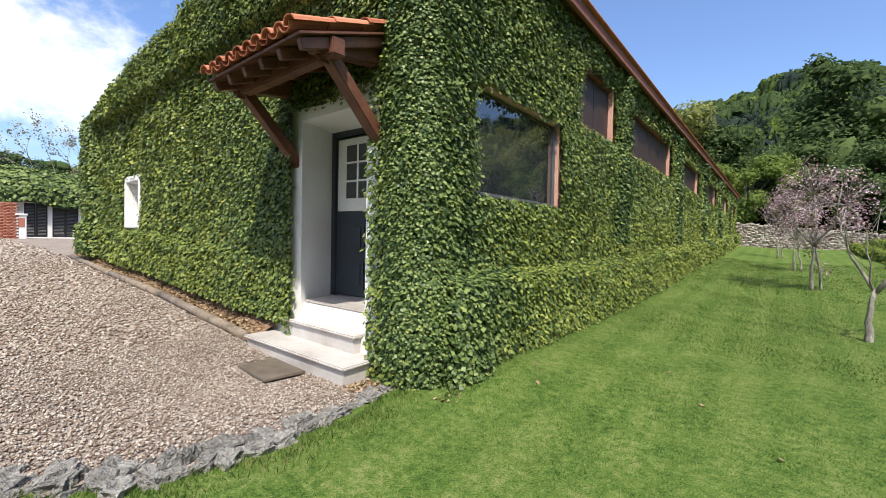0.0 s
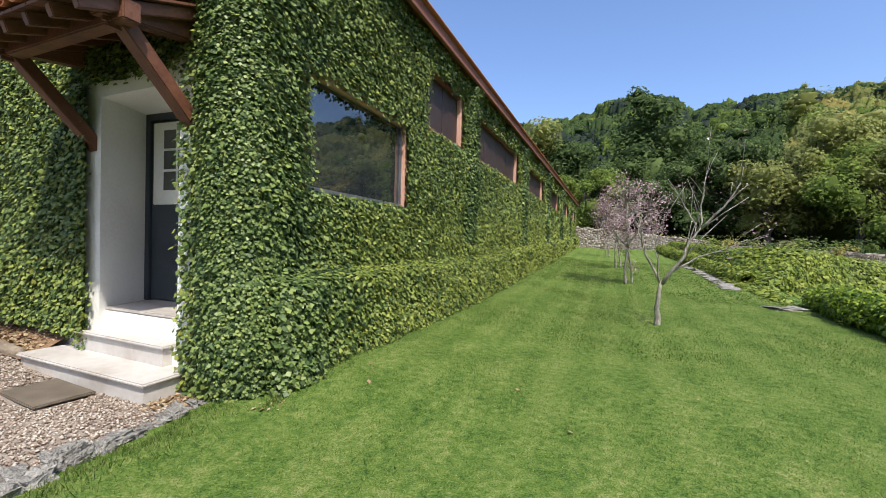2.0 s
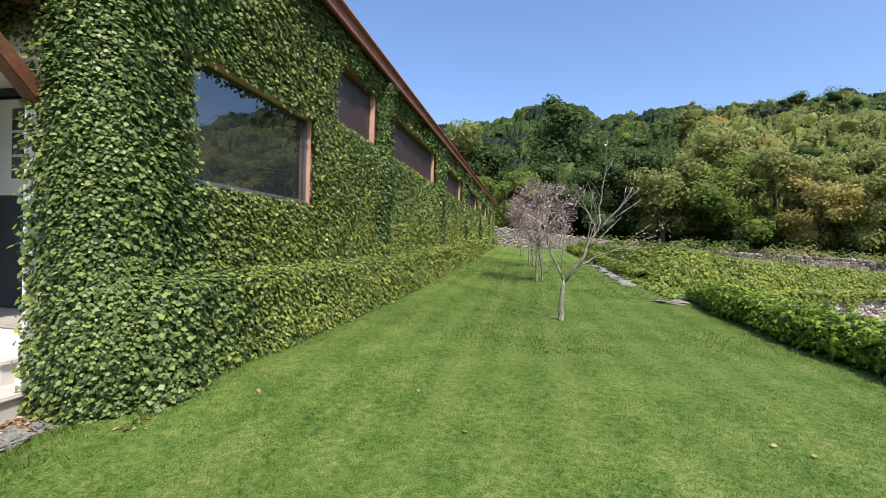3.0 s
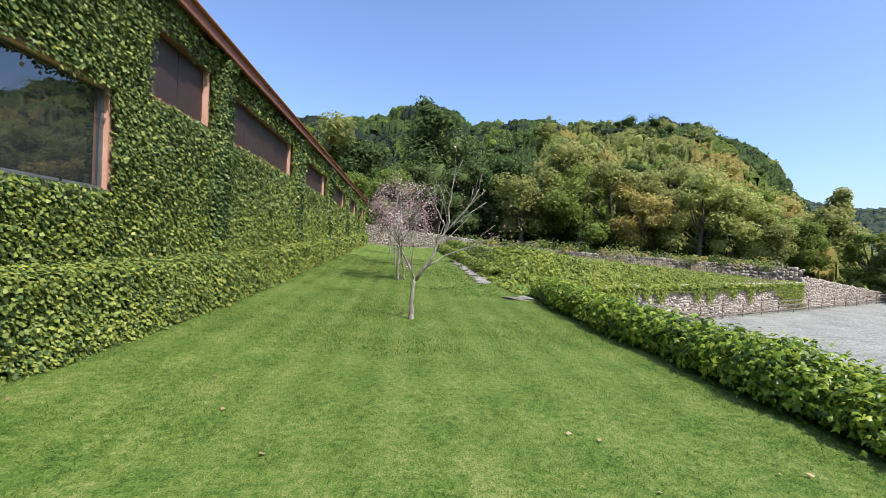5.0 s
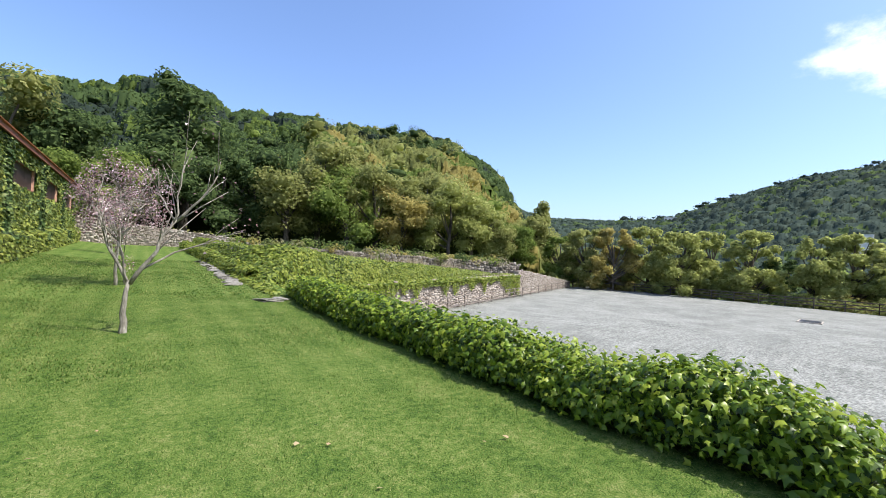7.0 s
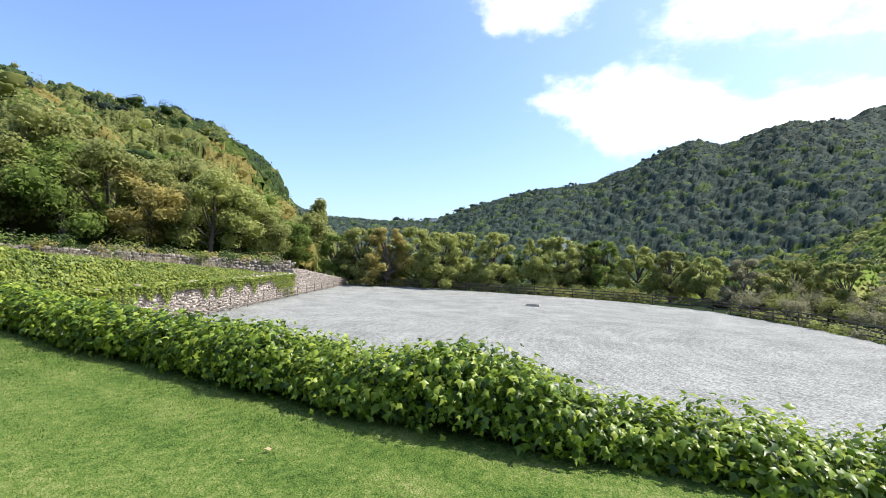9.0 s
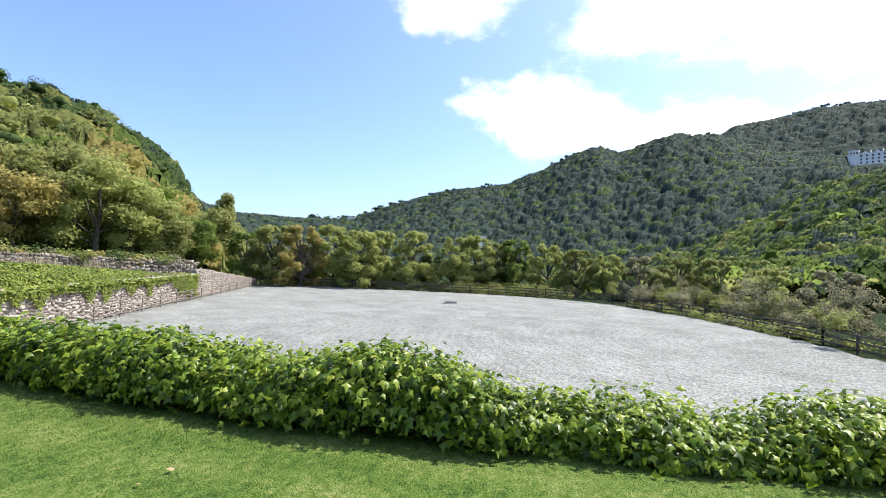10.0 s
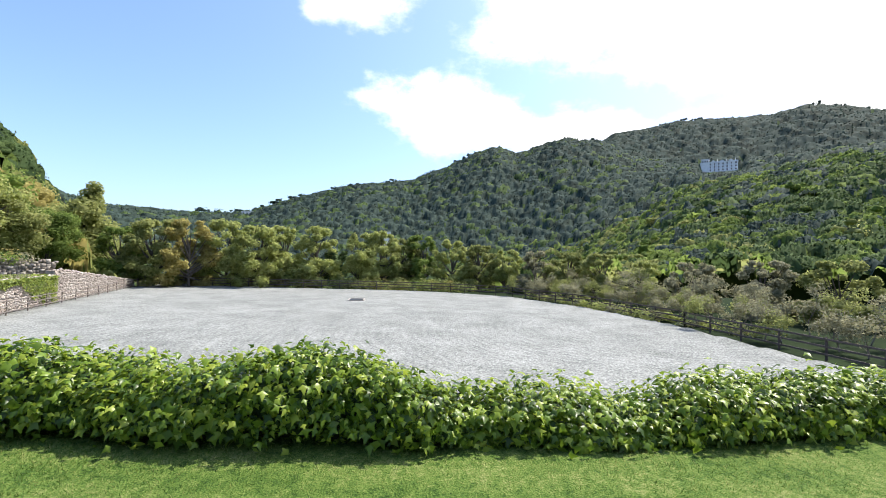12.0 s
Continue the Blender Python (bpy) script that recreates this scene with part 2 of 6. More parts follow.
def foliage(name, a, b, c, tr=0.38):
    return mat(name, [a, b, c], 0.25, 0.85, 0.0, island=0.5, trans=tr, fine=0.3, spec=0.12)


FOL = [
    foliage("foliage_dark", (0.044, 0.074, 0.028), (0.074, 0.116, 0.040), (0.12, 0.172, 0.060), 0.42),
    foliage("foliage_green", (0.106, 0.155, 0.038), (0.178, 0.25, 0.060), (0.285, 0.355, 0.094), 0.58),
    foliage("foliage_olive", (0.18, 0.205, 0.065), (0.28, 0.305, 0.105), (0.375, 0.39, 0.155), 0.6),
    foliage("foliage_yellow", (0.26, 0.295, 0.09), (0.38, 0.415, 0.14), (0.48, 0.505, 0.20), 0.62),
    foliage("foliage_ochre", (0.29, 0.25, 0.08), (0.41, 0.36, 0.125), (0.50, 0.45, 0.18), 0.62),
    # Pine green turned bluish: the haze of distance is mixed into the colour.
    foliage("foliage_pine_hazed", (0.040, 0.062, 0.052), (0.055, 0.083, 0.068), (0.078, 0.112, 0.088), 0.4),
    foliage("foliage_brown", (0.20, 0.19, 0.11), (0.29, 0.28, 0.17), (0.37, 0.36, 0.23), 0.48),
    foliage("foliage_deep", (0.024, 0.038, 0.030), (0.034, 0.052, 0.040), (0.048, 0.070, 0.052), 0.35),
]
M_PANE = bpy.data.materials.new("window_glass")
M_PANE.use_nodes = True
_b = M_PANE.node_tree.nodes["Principled BSDF"]
_b.inputs["Base Color"].default_value, _b.inputs["Roughness"].default_value = (0.02, 0.025, 0.03, 1), 0.02
_b.inputs["Specular IOR Level"].default_value, _b.inputs["IOR"].default_value = 0.7, 2.1


# ---- small builders ----
def link_mesh(name, verts, faces, material, parent=None, label=""):
    me = bpy.data.meshes.new(name)
    me.from_pydata([tuple(v) for v in verts], [], [tuple(f) for f in faces])
    for m in material if isinstance(material, (list, tuple)) else [material]:
        me.materials.append(m)
    ob = new(name, me)
    if parent is not None:
        ob.parent = parent
    if label:
        ob["label"] = label
    return ob


def part(name, bm, material, parent=None, label="", smooth=False):
    me = bpy.data.meshes.new(name)
    bm.normal_update()
    bm.to_mesh(me)
    bm.free()
    if smooth:
        me.polygons.foreach_set("use_smooth", [True] * len(me.polygons))
    me.materials.append(material)
    ob = new(name, me)
    if parent is not None:
        ob.parent = parent
    if label:
        ob["label"] = label
    return ob


def box(x0, x1, y0, y1, z0, z1, bevel=0.0, bm=None, m=None):
    bm = bm or bmesh.new()
    vs = [bm.verts.new((x, y, z)) for z in (z0, z1) for x, y in ((x0, y0), (x1, y0), (x1, y1), (x0, y1))]
    if m is not None:
        for v in vs:
            v.co = m @ v.co
    fs = [bm.faces.new([vs[i] for i in q]) for q in ((3, 2, 1, 0), (4, 5, 6, 7), (0, 1, 5, 4), (1, 2, 6, 5), (2, 3, 7, 6), (3, 0, 4, 7))]
    if bevel:
        es = list({e for f in fs for e in f.edges})
        bmesh.ops.bevel(bm, geom=es, offset=bevel, segments=2, affect="EDGES", clamp_overlap=True)
    return bm


def bar(p, q, w, h, bevel=0.0, bm=None, up=(0, 0, 1)):
    """A squared bar from p to q, w across and h tall."""
    p, q = Vector(p), Vector(q)
    a = (q - p)
    ln = a.length
    a.normalize()
    s = a.cross(Vector(up)).normalized()
    u = s.cross(a)
    m = Matrix.Translation(p) @ Matrix((s, a, u)).transposed().to_4x4()
    return box(-w / 2, w / 2, 0, ln, -h / 2, h / 2, bevel, bm, m)


def tube(points, radii, sides=8, bm=None):
    bm = bm or bmesh.new()
    rings = []
    pts = [Vector(p) for p in points]
    for i, p in enumerate(pts):
        d = (pts[min(i + 1, len(pts) - 1)] - pts[max(i - 1, 0)]).normalized()
        s = d.cross(Vector((0.31, 0.87, 0.2))).normalized()
        u = s.cross(d)
        rings.append([bm.verts.new(p + radii[i] * (math.cos(k * 2 * math.pi / sides) * s + math.sin(k * 2 * math.pi / sides) * u)) for k in range(sides)])
    for a, b in zip(rings, rings[1:]):
        for k in range(sides):
            bm.faces.new((a[k], a[(k + 1) % sides], b[(k + 1) % sides], b[k]))
    bm.faces.new(rings[0][::-1])
    bm.faces.new(rings[-1])
    return bm


def thing(name, label, category, at=(0, 0, 0), rz=0.0, group="", kind=""):
    e = new(name)
    e.empty_display_size = 0.2
    e.matrix_world = pose(*at, 0, 0, rz)
    return tagged(e, label, category, group, kind)


def unit(a):
    return a / np.maximum(np.linalg.norm(a, axis=-1, keepdims=True), 1e-9)


LEAF_IVY = (np.array([(0, 0, 0), (-0.46, 0.32, -0.06), (0, 1.0, -0.12), (0.46, 0.32, -0.06), (0, 0.40, 0.07)], float), np.array([(4, 0, 1), (4, 1, 2), (4, 2, 3), (4, 3, 0)]))
LEAF_SHINGLE = (np.array([(0, 0, 0), (-0.48, 0.36, -0.08), (0, 1.0, -0.06), (0.48, 0.36, -0.08)], float), np.array([(0, 2, 1), (0, 3, 2)]))
LEAF_VINE = (np.array([(0, 0, 0), (-0.30, -0.12, -0.04), (-0.30, 0.16, 0.0), (-0.60, 0.42, -0.14), (-0.26, 0.50, 0.0), (0, 1.08, -0.22), (0.26, 0.50, 0.0), (0.60, 0.42, -0.14), (0.30, 0.16, 0.0), (0.30, -0.12, -0.04), (0, 0.34, 0.09)], float),
             np.array([(10, k, k + 1) for k in range(9)] + [(10, 9, 0)]))
LEAF_LOBED = (np.array([(0, 0, 0), (-0.56, 0.36, -0.13), (-0.24, 0.50, 0.0), (0, 1.08, -0.2), (0.24, 0.50, 0.0), (0.56, 0.36, -0.13), (0, 0.34, 0.09)], float), np.array([(6, k, k + 1) for k in range(5)] + [(6, 5, 0)]))
LEAF_QUAD = (np.array([(-0.5, 0, 0), (0, -0.1, 0.06), (0.5, 0.1, 0), (0.1, 1, 0.05)], float), np.array([(0, 1, 3), (1, 2, 3)]))
BLADE = (np.array([(-0.5, 0, 0), (0.5, 0, 0), (0, 1, 0)], float), np.array([(0, 1, 2)]))


def leaves(pos, nrm, tip, size, leaf, width=1.0):
    """Vertices and triangles of many leaves at pos, facing nrm, pointing along tip."""
    t = unit(tip - (tip * nrm).sum(-1, keepdims=True) * nrm)
    s = np.cross(t, nrm)
    lv, lf = leaf
    v = pos[:, None] + size[:, None, None] * (width * lv[None, :, 0:1] * s[:, None] + lv[None, :, 1:2] * t[:, None] + lv[None, :, 2:3] * nrm[:, None])
    f = lf[None] + (np.arange(len(pos)) * len(lv))[:, None, None]
    return v.reshape(-1, 3), f.reshape(-1, 3)


def tri_mesh(name, v, f, materials, index=None, parent=None):
    me = bpy.data.meshes.new(name)
    me.vertices.add(len(v))
    me.vertices.foreach_set("co", np.ascontiguousarray(v, np.float32).ravel())
    me.loops.add(f.size)
    me.loops.foreach_set("vertex_index", np.ascontiguousarray(f, np.int32).ravel())
    me.polygons.add(len(f))
    me.polygons.foreach_set("loop_start", np.arange(0, f.size, f.shape[1], dtype=np.int32))
    for m in materials if isinstance(materials, (list, tuple)) else [materials]:
        me.materials.append(m)
    if index is not None:
        me.polygons.foreach_set("material_index", np.ascontiguousarray(index, np.int32))
    me.update(calc_edges=True)
    ob = new(name, me)
    if parent is not None:
        ob.parent = parent
    return ob


def leaf_parts(parent, pos, nrm, tip, size, material, shape):
    """Single leaves that share one mesh, each an object of its own."""
    me = bpy.data.meshes.new("leaf")
    me.from_pydata([tuple(v) for v in shape[0]], [], [tuple(int(k) for k in f) for f in shape[1]])
    me.materials.append(material)
    t = unit(tip - (tip * nrm).sum(-1, keepdims=True) * nrm)
    sd = np.cross(t, nrm)
    for p, n, a, b, z in zip(pos, nrm, t, sd, size):
        ob = new("leaf", me)
        ob.parent = parent
        ob.matrix_world = Matrix(((b[0] * z, a[0] * z, n[0] * z, p[0]), (b[1] * z, a[1] * z, n[1] * z, p[1]), (b[2] * z, a[2] * z, n[2] * z, p[2]), (0, 0, 0, 1)))


RNG = np.random.default_rng(7)


def bumps(p, scale, seed=0):
    """Smooth lumps between about -1 and 1, the same wherever they are asked for."""
    r = np.random.default_rng(100 + seed)
    out = np.zeros(len(p))
    for k in range(7):
        d = r.normal(size=3)
        d /= np.linalg.norm(d)
        e = np.cross(d, (0.3, 0.5, 0.81))
        f = scale * r.uniform(0.6, 1.9)
        out += np.sin(p @ d * f + r.uniform(0, 6)) * np.cos(p @ e * f * 0.8 + r.uniform(0, 6))
    return out / 3.2


# ---- lie of the land ----
ARENA_Z = -2.2
NEAR_SKY = [(35, 3.0), (42.4, 4.3), (45.7, 6.2), (46.8, 8.6), (50, 11.4), (55, 14.4), (59.4, 15.6), (67.5, 15.4), (72.6, 15.7), (78.4, 15.0), (82.3, 14.3), (84.5, 15.6), (88.9, 16.4), (91.3, 15.6), (95, 14.5), (100, 14.0), (110, 13.0), (125, 11.0), (150, 8.0), (168, 6.4), (176, 7.5), (200, 7.0)]
FAR_SKY = [(-40, 8.6), (-33, 9.8), (-27, 10.6), (-23, 11.2), (-19.4, 12.4), (-16.5, 13.6), (-14.3, 14.5), (-12, 14.7), (-9.9, 15.0), (-8.2, 14.5), (-6.8, 14.1), (-4.3, 13.4), (-1.8, 14.2), (0.4, 13.7), (4.7, 11.8), (9.1, 10.1), (14.9, 9.4), (18.4, 8.8), (23.7, 7.2), (28.8, 5.4), (36, 4.6), (42, 4.1), (50, 4.0), (60, 3.5)]
BACK_SKY = [(-75, 11.0), (-60, 13.0), (-46, 13.6), (-40, 14.0), (-37.5, 14.9), (-34.5, 15.7), (-31.8, 15.2), (-28.3, 15.4), (-22.9, 15.8), (-19.3, 15.2), (-16.2, 15.0), (-13, 13.0), (-8, 9.0), (0, 4.0)]
MID_SKY = [(-75, 12.5), (-55, 12.3), (-40.1, 11.6), (-35.4, 11.2), (-30.9, 10.2), (-24.1, 9.0), (-17, 4.3), (-10.5, 1.2), (0, -0.5), (10, -1.0)]


def sky_line(table, az):
    return np.interp(az, [a for a, _ in table], [e for _, e in table])


def smooth(a, b, x):
    t = np.clip((x - a) / (b - a), 0, 1)
    return t * t * (3 - 2 * t)


def lawn_z(x, y):
    """The lawn is level near the door, climbs gently towards the far wall and lifts a little at the foot of the ivy."""
    return 0.0375 * np.log1p(np.exp(np.clip((y - 8.5) * 0.9, -40, 40))) / 0.9 + 0.14 * smooth(0.4, -1.7, x) * smooth(1.9, 3.4, y)


def hedge_x(y):
    """The line of the hedge along the lawn, which bends outwards past the corner."""
    return np.interp(y, [-7, -3, -2.4, -1.2, 0, 1.3, 2.5, 9, 11.7], [6.35, 5.75, 5.60, 5.29, 5.07, 4.95, 4.86, 4.78, 4.80])


def drive_z(x, y):
    """The drive climbs away from the steps."""
    return np.interp(-np.asarray(x, float), [3.4, 5, 8, 11, 15, 20, 32, 60], [0, 0.1, 0.30, 0.42, 0.62, 0.78, 0.95, 1.2])


def gable_y(x):
    return 2.33 - 0.07 * (x + 2.3)


def land(x, y):
    """Height of the ground sheet: terraces, valley floor and wooded hills."""
    x, y = np.asarray(x, float), np.asarray(y, float)
    dx, dy = x - 1.5, y
    d, az = np.hypot(dx, dy), np.degrees(np.arctan2(dy, dx))
    az = np.where(az < -90, az + 360, az)
    base = np.where(x < -2.3, drive_z(x, y), lawn_z(x, np.minimum(y, 40))) - 0.07
    low = smooth(5.9, 6.9, x) * (1 - smooth(100, 140, az))
    side = -0.447 * (x - 19.9) + 0.894 * (y - 24.63)
    upper = 0.286 * (x - 7) + 0.957 * (y - 38.2)
    up = np.where(x < 31, smooth(0.4, 1.6, upper), smooth(0.2, 1.0, side)) * smooth(2, 6, x)
    low = np.maximum(low, smooth(5.9, 6.7, x) * (1 - up))
    z = base * (1 - low) + low * (ARENA_Z - 0.07)
    z = z * (1 - up) + up * np.where(x < 31, 0.9 - 0.04 * (x - 5), -0.2 - 0.1 * (x - 31)).clip(-2.0, 1.0)
    z = z - 4.0 * smooth(52, 75, d) * smooth(60, 40, np.abs(az)) * smooth(-10, 0, 45 - az)
    near = np.radians(sky_line(NEAR_SKY, az)) * smooth(36, 50, az)
    hill = smooth(48, 135, d)
    z = z + hill * np.maximum(0, 135 * np.tan(near) - 6.5) * (az > 36)
    z = z - 10 * smooth(70, 150, d) * smooth(46, 30, az)
    far = np.radians(sky_line(FAR_SKY, az))
    z = z + smooth(150, 480, d) ** 1.15 * np.maximum(0, 480 * np.tan(far) + 6) * smooth(64, 44, az)
    back = np.radians(sky_line(BACK_SKY, az))
    z = z + smooth(500, 800, d) * np.maximum(0, 800 * np.tan(back) - 480 * np.tan(far)) * smooth(-4, -12, az)
    mid = np.radians(sky_line(MID_SKY, az))
    z = z + smooth(45, 210, d) * np.maximum(0, 200 * np.tan(mid) + 4) * smooth(4, -14, az) * (1 - smooth(260, 420, d))
    return z


def sheet(name, xs, ys, zf, material, label, category, keep=None):
    gx, gy = np.meshgrid(xs, ys)
    v = np.stack([gx.ravel(), gy.ravel(), zf(gx.ravel(), gy.ravel())], 1)
    i = np.arange(len(xs) * len(ys)).reshape(len(ys), len(xs))
    f = np.stack([i[:-1, :-1], i[:-1, 1:], i[1:, 1:], i[1:, :-1]], -1).reshape(-1, 4)
    if keep is not None:
        c = v[f].mean(1)
        f = f[keep(c[:, 0], c[:, 1])]
    ob = tri_mesh(name, v, f, material)
    ob.data.polygons.foreach_set("use_smooth", [True] * len(f))
    return tagged(ob, label, category, kind="structure")


def spread(a, b, fine, far):
    """Grid lines that are close together between a and b and widen outwards."""
    out, s = [a - fine], fine
    mid = list(np.arange(a, b + fine / 2, fine))
    lo, hi = [], []
    p, s = a, fine
    while p > -far:
        s *= 1.13
        p -= s
        lo.append(p)
    p, s = b, fine
    while p < far:
        s *= 1.13
        p += s
        hi.append(p)
    return np.array(lo[::-1] + mid + hi)


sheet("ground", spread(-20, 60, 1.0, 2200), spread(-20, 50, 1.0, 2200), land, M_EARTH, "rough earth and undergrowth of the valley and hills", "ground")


def drive_edge(y):
    """Where gravel ends and grass begins, in front of the steps."""
    return np.interp(y, [-6, -1.5, -0.3, 0.2, 0.75, 1.4, 2.3], [-6.2, -3.9, -2.72, -2.32, -2.16, -2.2, -2.3])


sheet("lawn", np.arange(-8, 6.6, 0.15), np.arange(-8, 38.6, 0.3), lambda x, y: lawn_z(x, y) + 0.012 * bumps(np.stack([x, y, 0 * x], 1), 1.4, 3), M_GRASS,
      "short mown green lawn with faint mowing stripes", "lawn", lambda x, y: (x > np.where(y < 2.3, drive_edge(y), -2.2)) & (x < hedge_x(y) + 0.45))
sheet("gravel_drive", np.arange(-34, -1.9, 0.25), np.arange(-9, 8, 0.2), lambda x, y: drive_z(x, y) + 0.012 + 0.008 * bumps(np.stack([x, y, 0 * x], 1), 2.0, 5), M_GRAVEL,
      "pale pinkish gravel drive in front of the door", "gravel", lambda x, y: (x < drive_edge(y)) & (y < np.where(x < -16.5, 8.0, gable_y(x) + np.where(x > -5.0, 0.1, -0.34))))
sheet("arena", np.arange(6.4, 51.7, 0.4), np.arange(-15, 38.6, 0.4), lambda x, y: ARENA_Z + 0.01 * bumps(np.stack([x, y, 0 * x], 1), 0.9, 9), M_ARENA,
      "pale grey raked sand of the riding arena", "riding arena", lambda x, y: (-0.447 * (x - 19.9) + 0.894 * (y - 24.63) < 0.3) & (y > np.interp(x, [6, 17.6, 21, 28.7, 37.7, 46.9, 50.4, 51.7], [-15, -12.9, -12.2, -11.1, -8.1, -2.5, 4, 10])))


# ---- the building ----
G0, GU, GN = np.array((-2.3, 2.33, 0.0)), np.array((-0.9976, 0.0698, 0.0)), np.array((-0.0698, -0.9976, 0.0))
L0, LU, LN = np.array((-2.12, 2.3, 0.0)), np.array((0.0, 1.0, 0.0)), np.array((1.0, 0.0, 0.0))
GABLE_W, HALL_L = 12.1, 35.7
EAVE_Z, EAVE_X, RIDGE_Z = 4.70, -1.84, 5.0


def gable_s(x):
    return (G0[0] - x) / 0.9976


DOOR = (gable_s(-2.86), gable_s(-4.30), 0.36, 2.76)
DOOR_CLEAR = (gable_s(-2.69), gable_s(-4.15), -0.3, 2.90)
SMALL_WIN = (gable_s(-9.97), gable_s(-11.08), 1.49, 2.6)
HALL_WINS = [(0.88, 3.12, 1.87, 3.09), (3.84, 5.68, 3.25, 4.26), (6.35, 11.2, 3.25, 4.22), (12.95, 16.75, 3.25, 4.15), (18.5, 22.7, 3.25, 4.15), (24.3, 28.6, 3.25, 4.15), (30.2, 34.2, 3.25, 4.15)]


def holed_wall(name, o, u, n, w, h, holes, thick, material, label, start=0.0):
    """A wall with its openings cut through, as joined blocks between the openings."""
    us = sorted({start, w, *(k for a in holes for k in a[:2])})
    vs = sorted({-0.6, h, *(k for a in holes for k in a[2:])})
    bm = bmesh.new()
    m = Matrix(((u[0], -n[0], 0, o[0]), (u[1], -n[1], 0, o[1]), (0, 0, 1, 0), (0, 0, 0, 1)))
    for a, b in zip(us, us[1:]):
        run = None
        for c, d in zip(vs, vs[1:]):
            if any(q[0] < (a + b) / 2 < q[1] and q[2] < (c + d) / 2 < q[3] for q in holes):
                if run:
                    box(a, b, 0, thick, run[0], run[1], 0, bm, m)
                run = None
            else:
                run = (run[0] if run else c, d)
        if run:
            box(a, b, 0, thick, run[0], run[1], 0, bm, m)
    bmesh.ops.recalc_face_normals(bm, faces=bm.faces)
    return tagged(part(name, bm, material, None, label), label, "wall", kind="structure")


wall_east = holed_wall("wall_east", L0, LU, LN, HALL_L, EAVE_Z, HALL_WINS, 0.42, M_PINK, "long rendered hall wall under the ivy", 0.45)
wall_south = holed_wall("wall_south", G0 - 0.12 * GN * 0, GU, GN, GABLE_W, EAVE_Z, [DOOR, SMALL_WIN], 0.80, M_WHITE, "white rendered end wall under the ivy")
G1 = G0 + GU * GABLE_W
tagged(part("wall_west", box(G1[0], G1[0] + 0.42, G1[1] + 0.1, 38, -0.6, EAVE_Z), M_WHITE), "plain white rendered wall", "wall", kind="structure")
tagged(part("wall_north", box(G1[0], -2.12, 37.6, 38.0, -0.6, EAVE_Z), M_WHITE), "plain white rendered wall", "wall", kind="structure")
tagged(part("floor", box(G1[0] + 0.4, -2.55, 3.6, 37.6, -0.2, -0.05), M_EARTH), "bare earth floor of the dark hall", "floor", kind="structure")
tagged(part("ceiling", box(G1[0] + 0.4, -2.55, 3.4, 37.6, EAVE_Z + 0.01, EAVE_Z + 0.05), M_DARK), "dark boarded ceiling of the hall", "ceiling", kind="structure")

roof_bm = bmesh.new()
RX = (G1[0] + -2.12) / 2
for sx, ex in ((EAVE_X, RX), (G1[0] - 0.6, RX)):
    y0a, y0b = (2.6 if sx > -5 else 3.5), 3.4
    vs = [roof_bm.verts.new(p) for p in ((sx, y0a - 0.1, EAVE_Z + 0.12), (ex, y0b, RIDGE_Z), (ex, 38.2, RIDGE_Z), (sx, 38.2, EAVE_Z + 0.12))]
    roof_bm.faces.new(vs)
bmesh.ops.solidify(roof_bm, geom=roof_bm.faces[:], thickness=0.12)
tagged(part("roof", roof_bm, M_TILE), "low clay-tiled roof of the long hall", "roof", kind="structure")
tagged(part("fascia", box(EAVE_X - 0.04, EAVE_X + 0.02, 2.5, 38.3, EAVE_Z - 0.07, EAVE_Z + 0.11, 0.008), M_FASCIA), "terracotta-painted timber eaves board", "fascia board", kind="structure")
tagged(part("eaves_tiles", box(EAVE_X - 0.08, EAVE_X + 0.08, 2.45, 38.35, EAVE_Z + 0.112, EAVE_Z + 0.155, 0.012), M_TILE), "thin clay tile edge above the eaves board", "roof edge", kind="structure")
tagged(part("soffit", box(-2.12, EAVE_X - 0.045, 2.5, 38.2, EAVE_Z + 0.03, EAVE_Z + 0.06), M_BEAM), "dark timber boarding under the eaves", "soffit", kind="structure")


# ---- ivy ----
def ledge_off(z, depth, top=1.0):
    return depth * (1 - smooth(top - 0.05, top + 0.09, z)) * smooth(-0.2, 0.25, z + 0.12)


def east_off(s, z):
    p = np.stack([s, z, 0 * s], 1)
    off = 0.10 + 0.035 * bumps(p, 3.2, 11) + 0.02 * bumps(p, 9, 12)
    off += ledge_off(z - lawn_z(0, s + 2.3), 0.29) * (1 + 0.15 * bumps(p, 2.0, 13)) * smooth(-0.3, 0.5, s)
    for c, w in ((6.05, 0.20), (11.95, 0.24), (17.6, 0.26), (23.5, 0.26), (29.4, 0.26)):
        off += 0.16 * np.exp(-((s - c) / w) ** 4) * smooth(0.9, 1.3, z) * smooth(4.68, 4.45, z)
    off += 0.05 * smooth(4.35, 4.55, z) + 0.07 * smooth(0.8, 0.5, s)
    return off


def south_off(s, z):
    p = np.stack([s, z, 0 * s + 4], 1)
    off = 0.10 + 0.04 * bumps(p, 2.6, 21) + 0.02 * bumps(p, 9, 22)
    off += ledge_off(z - drive_z(G0[0] - s, 0) - 0.1, 0.10, 0.9) * smooth(2.6, 3.4, s) * (1 + 0.15 * bumps(p, 2.0, 23))
    off += 0.20 * np.maximum(smooth(3.95, 4.15, z) * smooth(0.2, 1.2, s), smooth(GABLE_W - 1.15, GABLE_W - 0.85, s))
    return off


